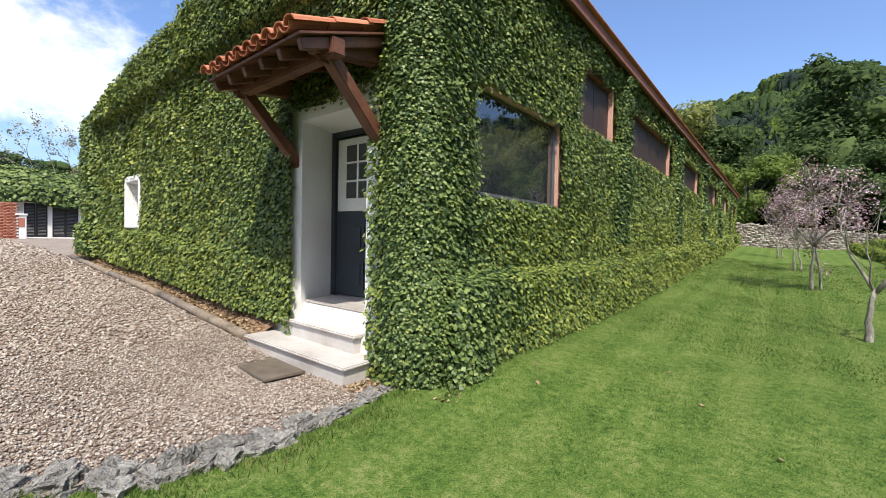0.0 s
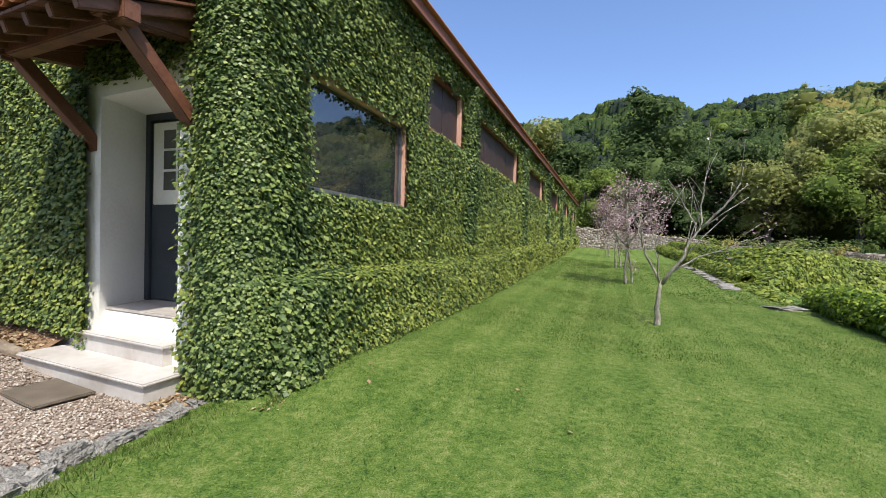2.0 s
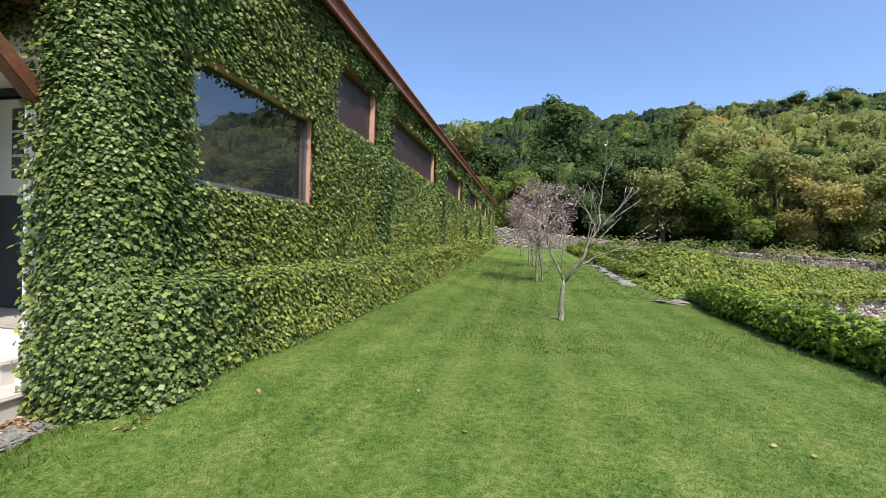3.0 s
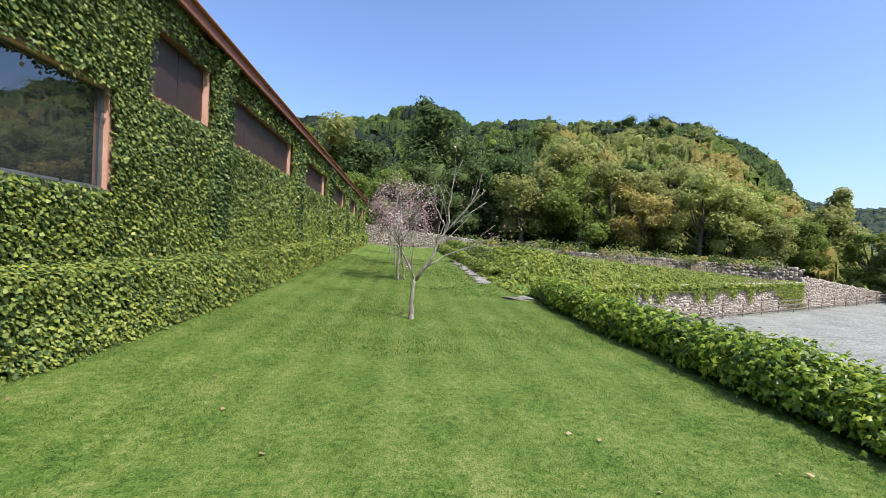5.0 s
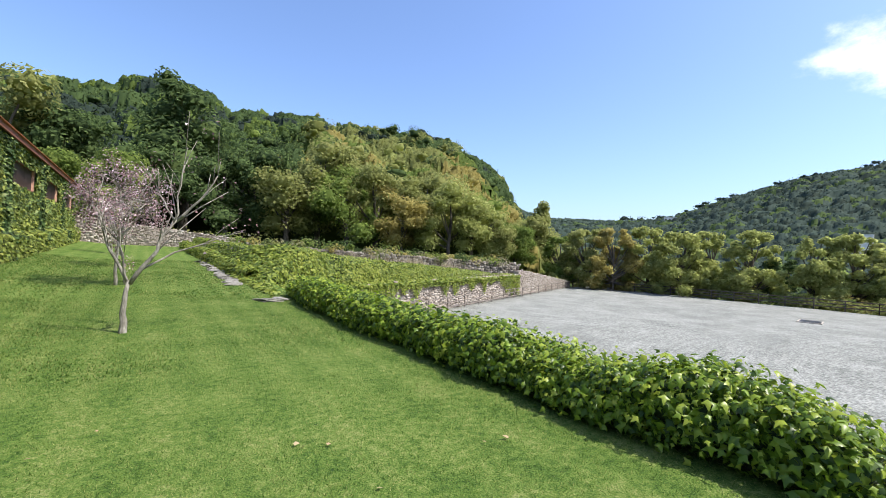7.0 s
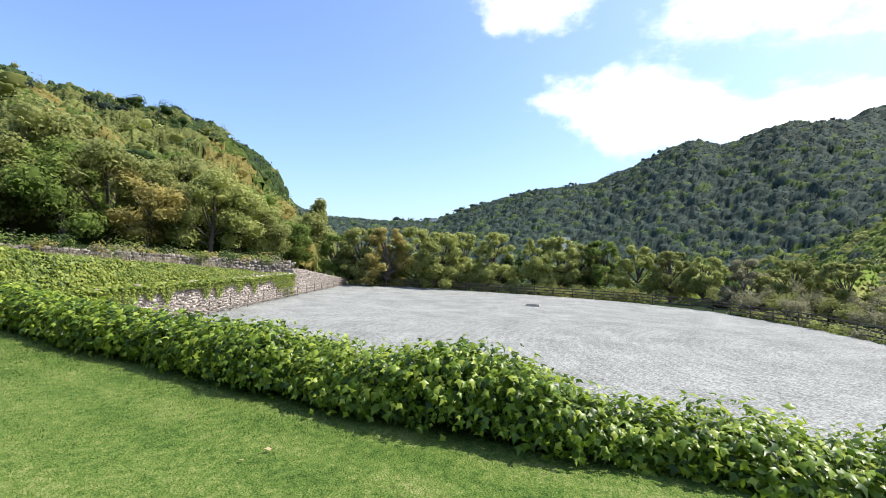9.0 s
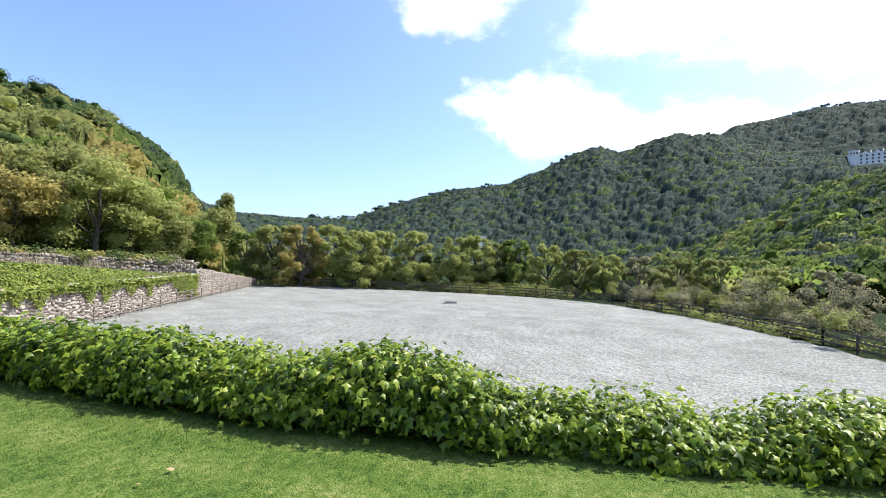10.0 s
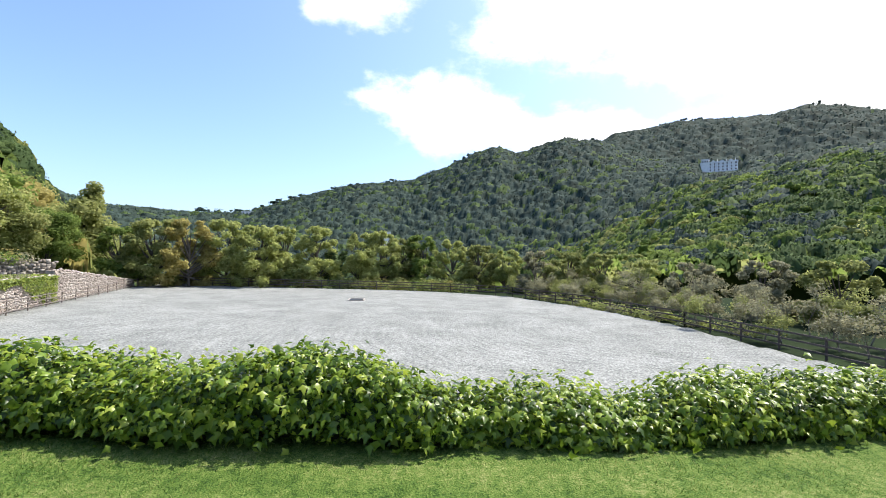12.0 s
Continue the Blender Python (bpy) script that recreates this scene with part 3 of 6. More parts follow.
def ivy(name, o, u, n, s_rng, z_top, off, holes, zones, label, ground, young):
    """A clipped ivy coat on a wall: a backing sheet coloured as leaf shade, with leaves all over it."""
    up = np.array((0, 0, 1.0))
    body = thing(name, label, "ivy", kind="stuff")
    step = 0.16
    ss, zs = np.arange(s_rng[0], s_rng[1], step), np.arange(0, 1.0001, 1 / 36)
    gs, gz = np.meshgrid(ss, zs)
    s, q = gs.ravel(), gz.ravel()
    lo = ground(s) - 0.05
    z = lo + q * (z_top(s) - lo)
    v = o + s[:, None] * u + z[:, None] * up + (off(s, z) - 0.045)[:, None] * n
    i = np.arange(len(s)).reshape(gs.shape)
    f = np.stack([i[:-1, :-1], i[:-1, 1:], i[1:, 1:], i[1:, :-1]], -1).reshape(-1, 4)
    cs, cz = s[f].mean(1), z[f].mean(1)
    ok = np.ones(len(f), bool)
    for a, b, c, d in holes:
        ok &= ~((cs > a - 0.05) & (cs < b + 0.05) & (cz > c - 0.03) & (cz < d + 0.03))
    tri_mesh("shade_backing", v, f[ok], M_IVY_BACK, parent=body)
    pv, pf, pm, k = [], [], [], 0
    for a, b, density, size in zones:
        m = int((b - a) * 5.0 * density * 1.5)
        s = RNG.uniform(a, b, m)
        lo, hi = ground(s), z_top(s)
        z = lo + RNG.uniform(0, 1, m) * (hi - lo)
        h = 0.02
        ds, dz = (off(s + h, z) - off(s - h, z)) / (2 * h), (off(s, z + h) - off(s, z - h)) / (2 * h)
        keep = RNG.uniform(0, 1, m) < np.sqrt(1 + ds**2 + dz**2).clip(0, 4) / 3 * (hi - lo) / 5.0 * 2
        for c0, c1, c2, c3 in holes:
            e = RNG.uniform(-0.05, 0.05, m)
            keep &= ~((s > c0 + e) & (s < c1 - e) & (z > c2 + e - 0.02) & (z < c3 - e - 0.06 * RNG.uniform(0, 1, m)))
        s, z, ds, dz = s[keep], z[keep], ds[keep], dz[keep]
        m = len(s)
        nn = unit(n - ds[:, None] * u - dz[:, None] * up)
        pos = o + s[:, None] * u + z[:, None] * up + (off(s, z) + RNG.normal(0, 0.022, m))[:, None] * n
        tip = RNG.normal(0, 0.55, (m, 3)) + 0.35 * nn - up * 0.65
        nn = unit(nn + RNG.normal(0, 0.38, (m, 3)) + 0.60 * up)
        yg = young(s, z)
        pm.append(np.repeat(np.where(RNG.uniform(0, 1, m) < np.where(yg < 0, 0.5, 0.12), 2, RNG.uniform(0, 1, m) < yg), 2).astype(int))
        pv_, pf_ = leaves(pos, nn, tip, size * RNG.uniform(0.5, 1.45, m), LEAF_SHINGLE, 1.15)
        pv.append(pv_)
        pf.append(pf_ + k)
        k += len(pv_)
    tri_mesh("ivy_leaves", np.concatenate(pv), np.concatenate(pf), [M_IVY, M_IVY_YOUNG, M_IVY_OLD_SHADED], np.concatenate(pm), parent=body)
    return body


PIERS = (6.05, 11.95, 17.6, 23.5, 29.4)


def young_long(s, z):
    """Younger, yellower leaves low on the long wall and on its ledge, old ones darkened as shadow gaps on the piers."""
    d = np.min([np.abs(s - c) for c in PIERS], 0)
    return np.where((d < 0.26) & (z > 1.35), -1.0, (0.25 + 0.55 * smooth(2.6, 1.4, z) + 0.3 * smooth(6, 14, s)) * smooth(0.4, 2.0, s))


def young_end(s, z):
    return 0.25 + 0.45 * smooth(3.2, 4.6, s) * smooth(11.5, 9.5, s) + 0.2 * smooth(1.4, 0.8, z)


ivy("ivy_long_wall", L0, LU, LN, (0.16, HALL_L), lambda s: np.full(len(s), EAVE_Z - 0.03), east_off, HALL_WINS,
    [(0.12, 4.5, 3000, 0.040), (4.5, 9, 2300, 0.045), (9, 17, 1000, 0.066), (17, HALL_L, 380, 0.102)],
    "dense clipped green ivy covering the long hall wall", lambda s: lawn_z(-1.8, s + 2.3), young_long)
ivy("ivy_end_wall", G0, GU, GN, (0.0, GABLE_W + 0.1), lambda s: np.interp(s, [-1, 3.5, 6.5, GABLE_W], [4.75, 5.12, 4.90, 4.34]), south_off, [DOOR_CLEAR, SMALL_WIN],
    [(-0.04, 4.5, 2800, 0.041), (4.5, 8, 1800, 0.050), (8, GABLE_W + 0.1, 900, 0.070)],
    "dense clipped green ivy covering the gabled end wall", lambda s: np.where(s < 2.0, 0.0, drive_z(G0[0] - s, 0) + 0.26), young_end)


def ivy_corner():
    """The rounded corner where the two ivy coats meet."""
    body = thing("ivy_corner", "rounded corner of the clipped ivy coat", "ivy", kind="stuff")
    c = np.array((-2.29, 2.52))
    a0, a1 = math.atan2(GN[1], GN[0]) - 0.32, 0.62
    za, aa = np.linspace(-0.05, 4.85, 62), np.linspace(a0, a1, 14)

    def at(a, z):
        p = np.stack([a, z, 0 * a], 1)
        rad = 0.345 + 0.02 * bumps(p, 3.0, 91) + 0.015 * bumps(p, 8.0, 92)
        rad = rad + ledge_off(z, 0.12) * smooth(-1.2, -0.2, a) - 0.09 * smooth(0.5, -0.05, z)
        return np.stack([c[0] + rad * np.cos(a), c[1] + rad * np.sin(a), z], 1)

    ga, gz = np.meshgrid(aa, za)
    v = at(ga.ravel(), gz.ravel())
    v[:, :2] += (c - v[:, :2]) * 0.26
    i = np.arange(ga.size).reshape(ga.shape)
    tri_mesh("shade_backing", v, np.stack([i[:-1, :-1], i[:-1, 1:], i[1:, 1:], i[1:, :-1]], -1).reshape(-1, 4), M_IVY_BACK, parent=body)
    m = 36000
    a, z = RNG.uniform(a0, a1, m), RNG.uniform(0.0, 4.85, m)
    z = np.where(z > 4.68, np.minimum(z, 4.68 + 0.15 * smooth(-0.6, -1.5, a)), z)
    pos = at(a, z) + np.stack([np.cos(a), np.sin(a), 0 * a], 1) * RNG.normal(0, 0.02, m)[:, None]
    n = np.stack([np.cos(a), np.sin(a), 0 * a], 1)
    up = np.array((0, 0, 1.0))
    tip = RNG.normal(0, 0.55, (m, 3)) + 0.35 * n - up * 0.65
    nn = unit(n + RNG.normal(0, 0.38, (m, 3)) + 0.60 * up)
    v, f = leaves(pos, nn, tip, 0.031 * RNG.uniform(0.6, 1.35, m), LEAF_SHINGLE, 1.15)
    tri_mesh("ivy_leaves", v, f, [M_IVY, M_IVY_OLD_SHADED], np.repeat(RNG.uniform(0, 1, m) < 0.25, 2).astype(int), parent=body)
    z = RNG.uniform(0.1, 2.4, 260)
    a = RNG.uniform(-1.5, 0.3, 260)
    n = np.stack([np.cos(a), np.sin(a), 0 * a], 1)
    nn = unit(n + RNG.normal(0, 0.3, (260, 3)) + 0.6 * up)
    leaf_parts(body, at(a, z) + 0.025 * n, nn, RNG.normal(0, 0.5, (260, 3)) + 0.4 * n - 0.7 * up, 0.036 * RNG.uniform(0.7, 1.2, 260), M_IVY_ONE, LEAF_IVY)


ivy_corner()


# ---- windows ----
def hall_window(k, a, b, c, d):
    w = thing(f"window_{k}", "large fixed window in a pink rendered reveal" if k == 1 else "wide high window behind a dark brown mesh screen", "window", kind="structure")
    y0, y1 = 2.3 + a, 2.3 + b
    xg = -2.17
    t = 0.05
    fr = bmesh.new()
    for q in ((y0, y1, c, c + t), (y0, y1, d - t, d), (y0, y0 + t, c + t, d - t), (y1 - t, y1, c + t, d - t)):
        box(xg - 0.04, xg + 0.04, q[0], q[1], q[2], q[3], 0.006, fr)
    part("window_frame", fr, M_METAL if k == 1 else M_FASCIA, w, "grey aluminium frame" if k == 1 else "")
    if k == 1:
        part("pane", box(xg - 0.006, xg + 0.006, y0 + t, y1 - t, c + t, d - t), M_PANE, w, "reflecting window glass")
    else:
        n = max(2, round((y1 - y0) / 1.2))
        for i in range(n):
            e0, e1 = y0 + t + (y1 - y0 - 2 * t) * i / n, y0 + t + (y1 - y0 - 2 * t) * (i + 1) / n
            part("screen", box(xg - 0.01, xg + 0.01, e0 + 0.008, e1 - 0.008, c + t, d - t), M_MESH, w, "dark brown mesh screen")
    for nm, q in (("jamb", (y0 - 0.001, y0 + 0.022)), ("jamb", (y1 - (0.03 if k == 1 else 0.09), y1 + 0.001))):
        part(nm, box(-2.19, -2.085, q[0], q[1], c, d, 0.006), M_PINK, w)
    part("lintel", box(-2.155, -2.085, y0 + 0.023, y1 - 0.1, d - 0.05, d + 0.002, 0.006), M_PINK if k == 1 else M_FASCIA, w)
    part("window_sill", box(-2.155, -2.06, y0 + 0.023, y1 - 0.1, c - 0.01, c + 0.025, 0.006), M_METAL if k == 1 else M_FASCIA, w)


for k, q in enumerate(HALL_WINS, 1):
    hall_window(k, *q)

sw = thing("window_8", "small deep white-framed window in the ivy", "window", tuple(G0 + GU * SMALL_WIN[0]), math.degrees(math.atan2(GU[1], GU[0])), kind="structure")
sww, swh = SMALL_WIN[1] - SMALL_WIN[0], SMALL_WIN[3] - SMALL_WIN[2]
z0 = SMALL_WIN[2]
for nm, q in (("surround", (0, 0.12, z0, z0 + swh)), ("surround", (sww - 0.12, sww, z0, z0 + swh)), ("surround", (0.12, sww - 0.12, z0, z0 + 0.1)), ("surround", (0.12, sww - 0.12, z0 + swh - 0.12, z0 + swh))):
    part(nm, box(q[0], q[1], -0.3, 0.13, q[2], q[3], 0.01), M_WHITE, sw)
part("pane", box(0.12, sww - 0.12, -0.26, -0.25, z0 + 0.1, z0 + swh - 0.12), M_PANE, sw)
for q in (sww / 2,):
    part("glazing_bar", box(q - 0.02, q + 0.02, -0.25, -0.21, z0 + 0.1, z0 + swh - 0.12), M_WHITE, sw)


# ---- door, steps, canopy ----
GR = math.degrees(math.atan2(GU[1], GU[0])) - 180      # turn of things that face the drive
DX, DY = -4.264, 3.05                                   # hinge side of the door, plane of its face


door = thing("door_1", "dark grey panelled front door with a white six-pane light", "door", (DX, DY, 0.62), kind="structure")
door.scale = (1.042, 1.0, 1.042)
DW, DH = 1.30, 2.10
fr = bmesh.new()
for q in ((0, 0.07, 0, DH), (DW - 0.07, DW, 0, DH), (0.07, DW - 0.07, DH - 0.12, DH)):
    box(q[0], q[1], 0, 0.09, q[2], q[3], 0.006, fr)
part("door_frame", fr, M_DOOR, door)
part("leaf", box(0.075, DW - 0.075, 0.03, 0.075, 0.01, DH - 0.13, 0.004), M_DOOR, door)
for z0, z1 in ((0.10, 0.46), (0.56, 0.92)):
    for x0, x1 in ((0.19, 0.60), (0.70, 1.11)):
        pb = bmesh.new()
        box(x0, x1, 0.018, 0.03, z0, z1, 0.008, pb)
        box(x0 + 0.05, x1 - 0.05, 0.006, 0.02, z0 + 0.05, z1 - 0.05, 0.012, pb)
        part("raised_panel", pb, M_DOOR, door)
wl_ = part("window_light", box(0.12, DW - 0.12, 0.006, 0.03, 1.06, 1.95, 0.006), M_WHITE, door, "white casement with six panes")
for j in range(3):
    for i in range(3):
        x0, z0 = 0.287 + i * 0.215, 1.215 + j * 0.225
        part("pane", box(x0, x0 + 0.178, 0.001, 0.007, z0, z0 + 0.198), M_PANE, wl_)
part("handle", tube([(1.14, -0.05, 0.98), (1.04, -0.06, 0.98)], [0.012, 0.012], 8), M_METAL, door, "small metal lever handle")
# white reveal of the doorway
rv = bmesh.new()
lo, hi = ([rv.verts.new((x, y, z)) for x, y in ((-4.305, 2.465), (-4.06, 2.448), (-4.262, 3.06), (-4.305, 3.06))] for z in (0.38, 2.758))
rv.faces.new(lo[::-1])
rv.faces.new(hi)
for i in range(4):
    rv.faces.new((lo[i], lo[(i + 1) % 4], hi[(i + 1) % 4], hi[i]))
bmesh.ops.recalc_face_normals(rv, faces=rv.faces)
tagged(part("door_reveal", rv, M_WHITE), "white rendered side of the door opening", "reveal", kind="structure")


def step(name, corners, z0, z1, lip, label):
    """A stone step: riser block and a thicker tread slab with a rounded edge."""
    st = thing(name, label, "step")
    n = len(corners)
    for nm, grow, a, b, bev in (("riser", 0.0, z0, z1 - 0.035, 0.004), ("tread", lip, z1 - 0.035, z1, 0.012)):
        c = np.mean(corners, 0)
        bm = bmesh.new()
        pts = [(x + np.sign(x - c[0]) * grow, y + (np.sign(y - c[1]) * grow if y < c[1] else 0)) for x, y in corners]
        lo, hi = [bm.verts.new((x, y, a)) for x, y in pts], [bm.verts.new((x, y, b)) for x, y in pts]
        bm.faces.new(lo[::-1])
        bm.faces.new(hi)
        for i in range(n):
            bm.faces.new((lo[i], lo[(i + 1) % n], hi[(i + 1) % n], hi[i]))
        bmesh.ops.bevel(bm, geom=bm.edges[:], offset=bev, segments=2, affect="EDGES", clamp_overlap=True)
        part(nm, bm, M_WHITE if nm == "riser" and name == "door_sill" else M_MARBLE, st)
    return st


step("stone_step", [(-4.56, 2.05), (-2.64, 1.91), (-2.66, 2.62), (-4.53, 2.72)], -0.1, 0.195, 0.03, "cream marble bottom step at the front door")
step("stone_step", [(-4.36, 2.40), (-2.92, 2.28), (-2.89, 2.90), (-4.33, 2.95)], 0.19, 0.385, 0.03, "cream marble middle step at the front door")
step("door_sill", [(-4.09, 2.52), (-2.87, 2.44), (-2.87, 3.14), (-4.26, 3.14)], 0.38, 0.62, 0.0, "cream marble threshold under the door")

mat_bm = bmesh.new()
mc = [(-3.89, 1.57), (-3.24, 1.49), (-3.19, 1.905), (-3.86, 1.985)]
lo, hi = [mat_bm.verts.new((x, y, 0.03)) for x, y in mc], [mat_bm.verts.new((x, y, 0.052 + 0.003 * i)) for i, (x, y) in enumerate(mc)]
mat_bm.faces.new(lo[::-1])
mat_bm.faces.new(hi)
for i in range(4):
    mat_bm.faces.new((lo[i], lo[(i + 1) % 4], hi[(i + 1) % 4], hi[i]))
bmesh.ops.bevel(mat_bm, geom=mat_bm.edges[:], offset=0.008, segments=2, affect="EDGES")
bmesh.ops.subdivide_edges(mat_bm, edges=mat_bm.edges[:], cuts=3, use_grid_fill=True)
for v in mat_bm.verts:
    v.co.z += 0.012 * noise.noise(v.co * 4)
tagged(part("doormat", mat_bm, M_RUG), "worn brown rubber doormat on the gravel", "doormat")

canopy = thing("door_canopy", "small clay-tiled canopy on brown timber brackets over the door", "canopy", (-2.50, 2.38, -0.05), -4.0)
CX0, CX1, CYF, CYW, CZF, CZW = -1.70, 0.10, -1.12, 0.05, 3.09, 3.48
for x in (-1.69, -0.11):
    part("brace", bar((x, 0.03, 2.27), (x, -0.66, 3.0), 0.11, 0.13, 0.008, up=(1, 0, 0)), M_BEAM, canopy)
    part("bracket_arm", bar((x, 0.08, 3.19), (x, -0.86, 3.07), 0.13, 0.17, 0.012), M_BEAM, canopy)
    part("corbel", bar((x, -0.62, 2.985), (x, -0.80, 2.985), 0.09, 0.10, 0.03), M_BEAM, canopy)
part("front_beam", bar((CX0 + 0.08, -0.70, 3.035), (CX1 - 0.02, -0.70, 3.035), 0.13, 0.15, 0.012), M_BEAM, canopy)
part("wall_beam", bar((CX0 + 0.08, 0.0, 3.26), (CX1 - 0.02, 0.0, 3.26), 0.10, 0.14, 0.012), M_BEAM, canopy)
for k in range(6):
    x = CX0 + 0.10 + k * (CX1 - CX0 - 0.2) / 5
    part("rafter", bar((x, CYW, CZW - 0.135), (x, CYF + 0.10, CZF - 0.125), 0.065, 0.09, 0.006), M_BEAM, canopy)
for k in range(9):
    x = CX0 + 0.02 + (k + 0.5) * (CX1 - CX0 - 0.04) / 9
    part("roof_board", bar((x, CYW, CZW - 0.075), (x, CYF + 0.05, CZF - 0.068), (CX1 - CX0 - 0.04) / 9 - 0.004, 0.022, 0.003), M_BEAM, canopy)


def barrel_tile():
    """A half-round clay tile, tapering, 0.42 m long."""
    bm = bmesh.new()
    n = 7
    rows = []
    for y, r, z in ((0, 0.085, 0.0), (0.44, 0.068, -0.008)):
        out = [bm.verts.new((r * math.cos(math.pi * k / n), y, z + r * 0.75 * math.sin(math.pi * k / n))) for k in range(n + 1)]
        inn = [bm.verts.new(((r - 0.014) * math.cos(math.pi * k / n), y, z + (r - 0.014) * 0.75 * math.sin(math.pi * k / n))) for k in range(n + 1)]
        rows.append((out, inn))
    (a, ai), (b, bi) = rows
    for k in range(n):
        bm.faces.new((a[k], b[k], b[k + 1], a[k + 1]))
        bm.faces.new((ai[k + 1], bi[k + 1], bi[k], ai[k]))
        bm.faces.new((a[k + 1], ai[k + 1], ai[k], a[k]))
        bm.faces.new((b[k], bi[k], bi[k + 1], b[k + 1]))
    for o, i2, p, q in ((a[0], ai[0], b[0], bi[0]), (ai[n], a[n], bi[n], b[n])):
        bm.faces.new((o, i2, q, p))
    bmesh.ops.recalc_face_normals(bm, faces=bm.faces)
    return bm


tile0 = part("tile", barrel_tile(), M_TILE, canopy)
slope = math.degrees(math.atan2(CZW - CZF, CYW - CYF))
r_ = random.Random(3)
first = True
for i in range(10):
    for j in range(3):
        for turned in (0, 1):
            if turned and i == 9:
                continue
            x = CX0 + 0.08 + i * (CX1 - CX0 - 0.16) / 9 + turned * (CX1 - CX0 - 0.16) / 18
            t = j * 0.38 / math.hypot(CYW - CYF, CZW - CZF)
            y, z = CYF + (CYW - CYF) * t + r_.uniform(-0.012, 0.012), CZF + (CZW - CZF) * t + 0.012 * j * 0
            m = pose(x, y, z + (0.0 if not turned else 0.018) + 0.004 * j, slope if not turned else -slope, 180 * turned, r_.uniform(-1.5, 1.5))
            ob = tile0 if first else new("tile", tile0.data)
            first = False
            ob.parent = canopy
            ob.matrix_basis = m


# ---- edging of the drive ----
def stone_lump(seed, sx, sy, sz, sub=3):
    bm = bmesh.new()
    bmesh.ops.create_icosphere(bm, subdivisions=sub, radius=1.0)
    for v in bm.verts:
        p = v.co.copy()
        k = 1 + 0.5 * noise.noise(p * 1.5 + Vector((seed * 7.1, 0, 0))) + 0.42 * noise.noise(p * 3.1 + Vector((0, seed * 3.3, 0))) + 0.22 * noise.noise(p * 7 + Vector((seed, 0, 5)))
        p = Vector([math.copysign(abs(c) ** 0.62, c) for c in p]) * k
        v.co = Vector((p.x * sx, p.y * sy, p.z * sz))
    return bm


edging = thing("stone_edging", "low edging of rough grey stones between gravel and grass", "edging")
r_ = random.Random(11)
y = 2.25
k = 0
while y > -4.5:
    ln = r_.uniform(0.07, 0.22) * (0.9 if y > 0.8 else 1.25)
    x, x2 = float(drive_edge(y - ln / 2)), float(drive_edge(y - ln))
    a = math.degrees(math.atan2(x2 - float(drive_edge(y)), ln))
    tall = 0.04 if y > 1.4 else 0.075
    for side in ((0.0,) if y > 1.5 else ((-0.07, 0.05) if y > 0.4 else (-0.11, 0.0, 0.09))):
        wd = 0.06 + r_.uniform(-0.02, 0.03)
        st = part("stone", stone_lump(k, wd, ln * r_.uniform(0.45, 0.62), tall * r_.uniform(0.7, 1.0)), M_STONE, edging)
        st.matrix_basis = pose(x - 0.02 + side + r_.uniform(-0.015, 0.015), y - ln / 2 + r_.uniform(-0.03, 0.03), 0.0 + r_.uniform(-0.02, 0.02) - 0.35 * max(0.0, side), r_.uniform(-14, 14), r_.uniform(-14, 14), -a + r_.uniform(-16, 16))
        k += 1
    y -= ln * 0.9

lp = [(x, gable_y(x) - 0.34) for x in (-4.75, -6.2, -7.9, -9.6, -11.2, -13.2, -15.4)]
for a, b in ((0, 2), (2, 4), (4, 6)):
    pts = [Vector((lp[i][0], lp[i][1] - 0.02, float(drive_z(lp[i][0], 0)) + 0.055)) for i in range(a, b + 1)]
    bm = tube(pts, [0.06, 0.064, 0.058], 10)
    tagged(part("log", bm, M_LOG, smooth=True), "weathered round timber log edging the planting strip", "log", "edging logs")
sheet("planting_strip", np.arange(-16, -4.5, 0.2), np.arange(2.0, 4.4, 0.08), lambda x, y: drive_z(x, y) + 0.03 + 0.5 * np.clip(y - gable_y(x) + 0.34, 0, 0.4) + 0.012 * bumps(np.stack([x, y, 0 * x], 1), 3, 8), M_LITTER,
      "strip of dry leaf litter along the ivy wall", "planting strip", lambda x, y: (y > gable_y(x) - 0.40) & (y < gable_y(x) + 0.15))


kerb = thing("stone_kerb", "pale flat stones half sunk along the edge of the lawn", "kerb stones")
r_ = random.Random(31)
spots = [(4.15 + r_.uniform(-0.14, 0.14), 14.2 + 0.42 * i) for i in range(22)] + [(4.18, 11.05), (4.42, 10.95), (4.6, 11.15)]
for i, (x, y) in enumerate(spots):
    st = part("stone", stone_lump(60 + i, r_.uniform(0.12, 0.24), r_.uniform(0.16, 0.30), 0.040, 2), M_STONE, kerb)
    st.matrix_basis = pose(x, y, float(lawn_z(x, y)) + 0.012, r_.uniform(-5, 5), r_.uniform(-5, 5), r_.uniform(0, 180))

# ---- hedges of vine ----
HEDGE_TOP = [(-7, 0.35), (-3, 0.33), (-2, 0.33), (-1.4, 0.37), (-0.9, 0.16), (-0.6, 0.18), (-0.2, 0.31), (0.4, 0.30), (0.8, 0.40), (1.15, 0.56), (1.6, 0.64), (2.0, 0.50), (2.6, 0.37), (2.9, 0.42), (3.7, 0.50), (6, 0.48), (9, 0.50), (11.6, 0.46)]


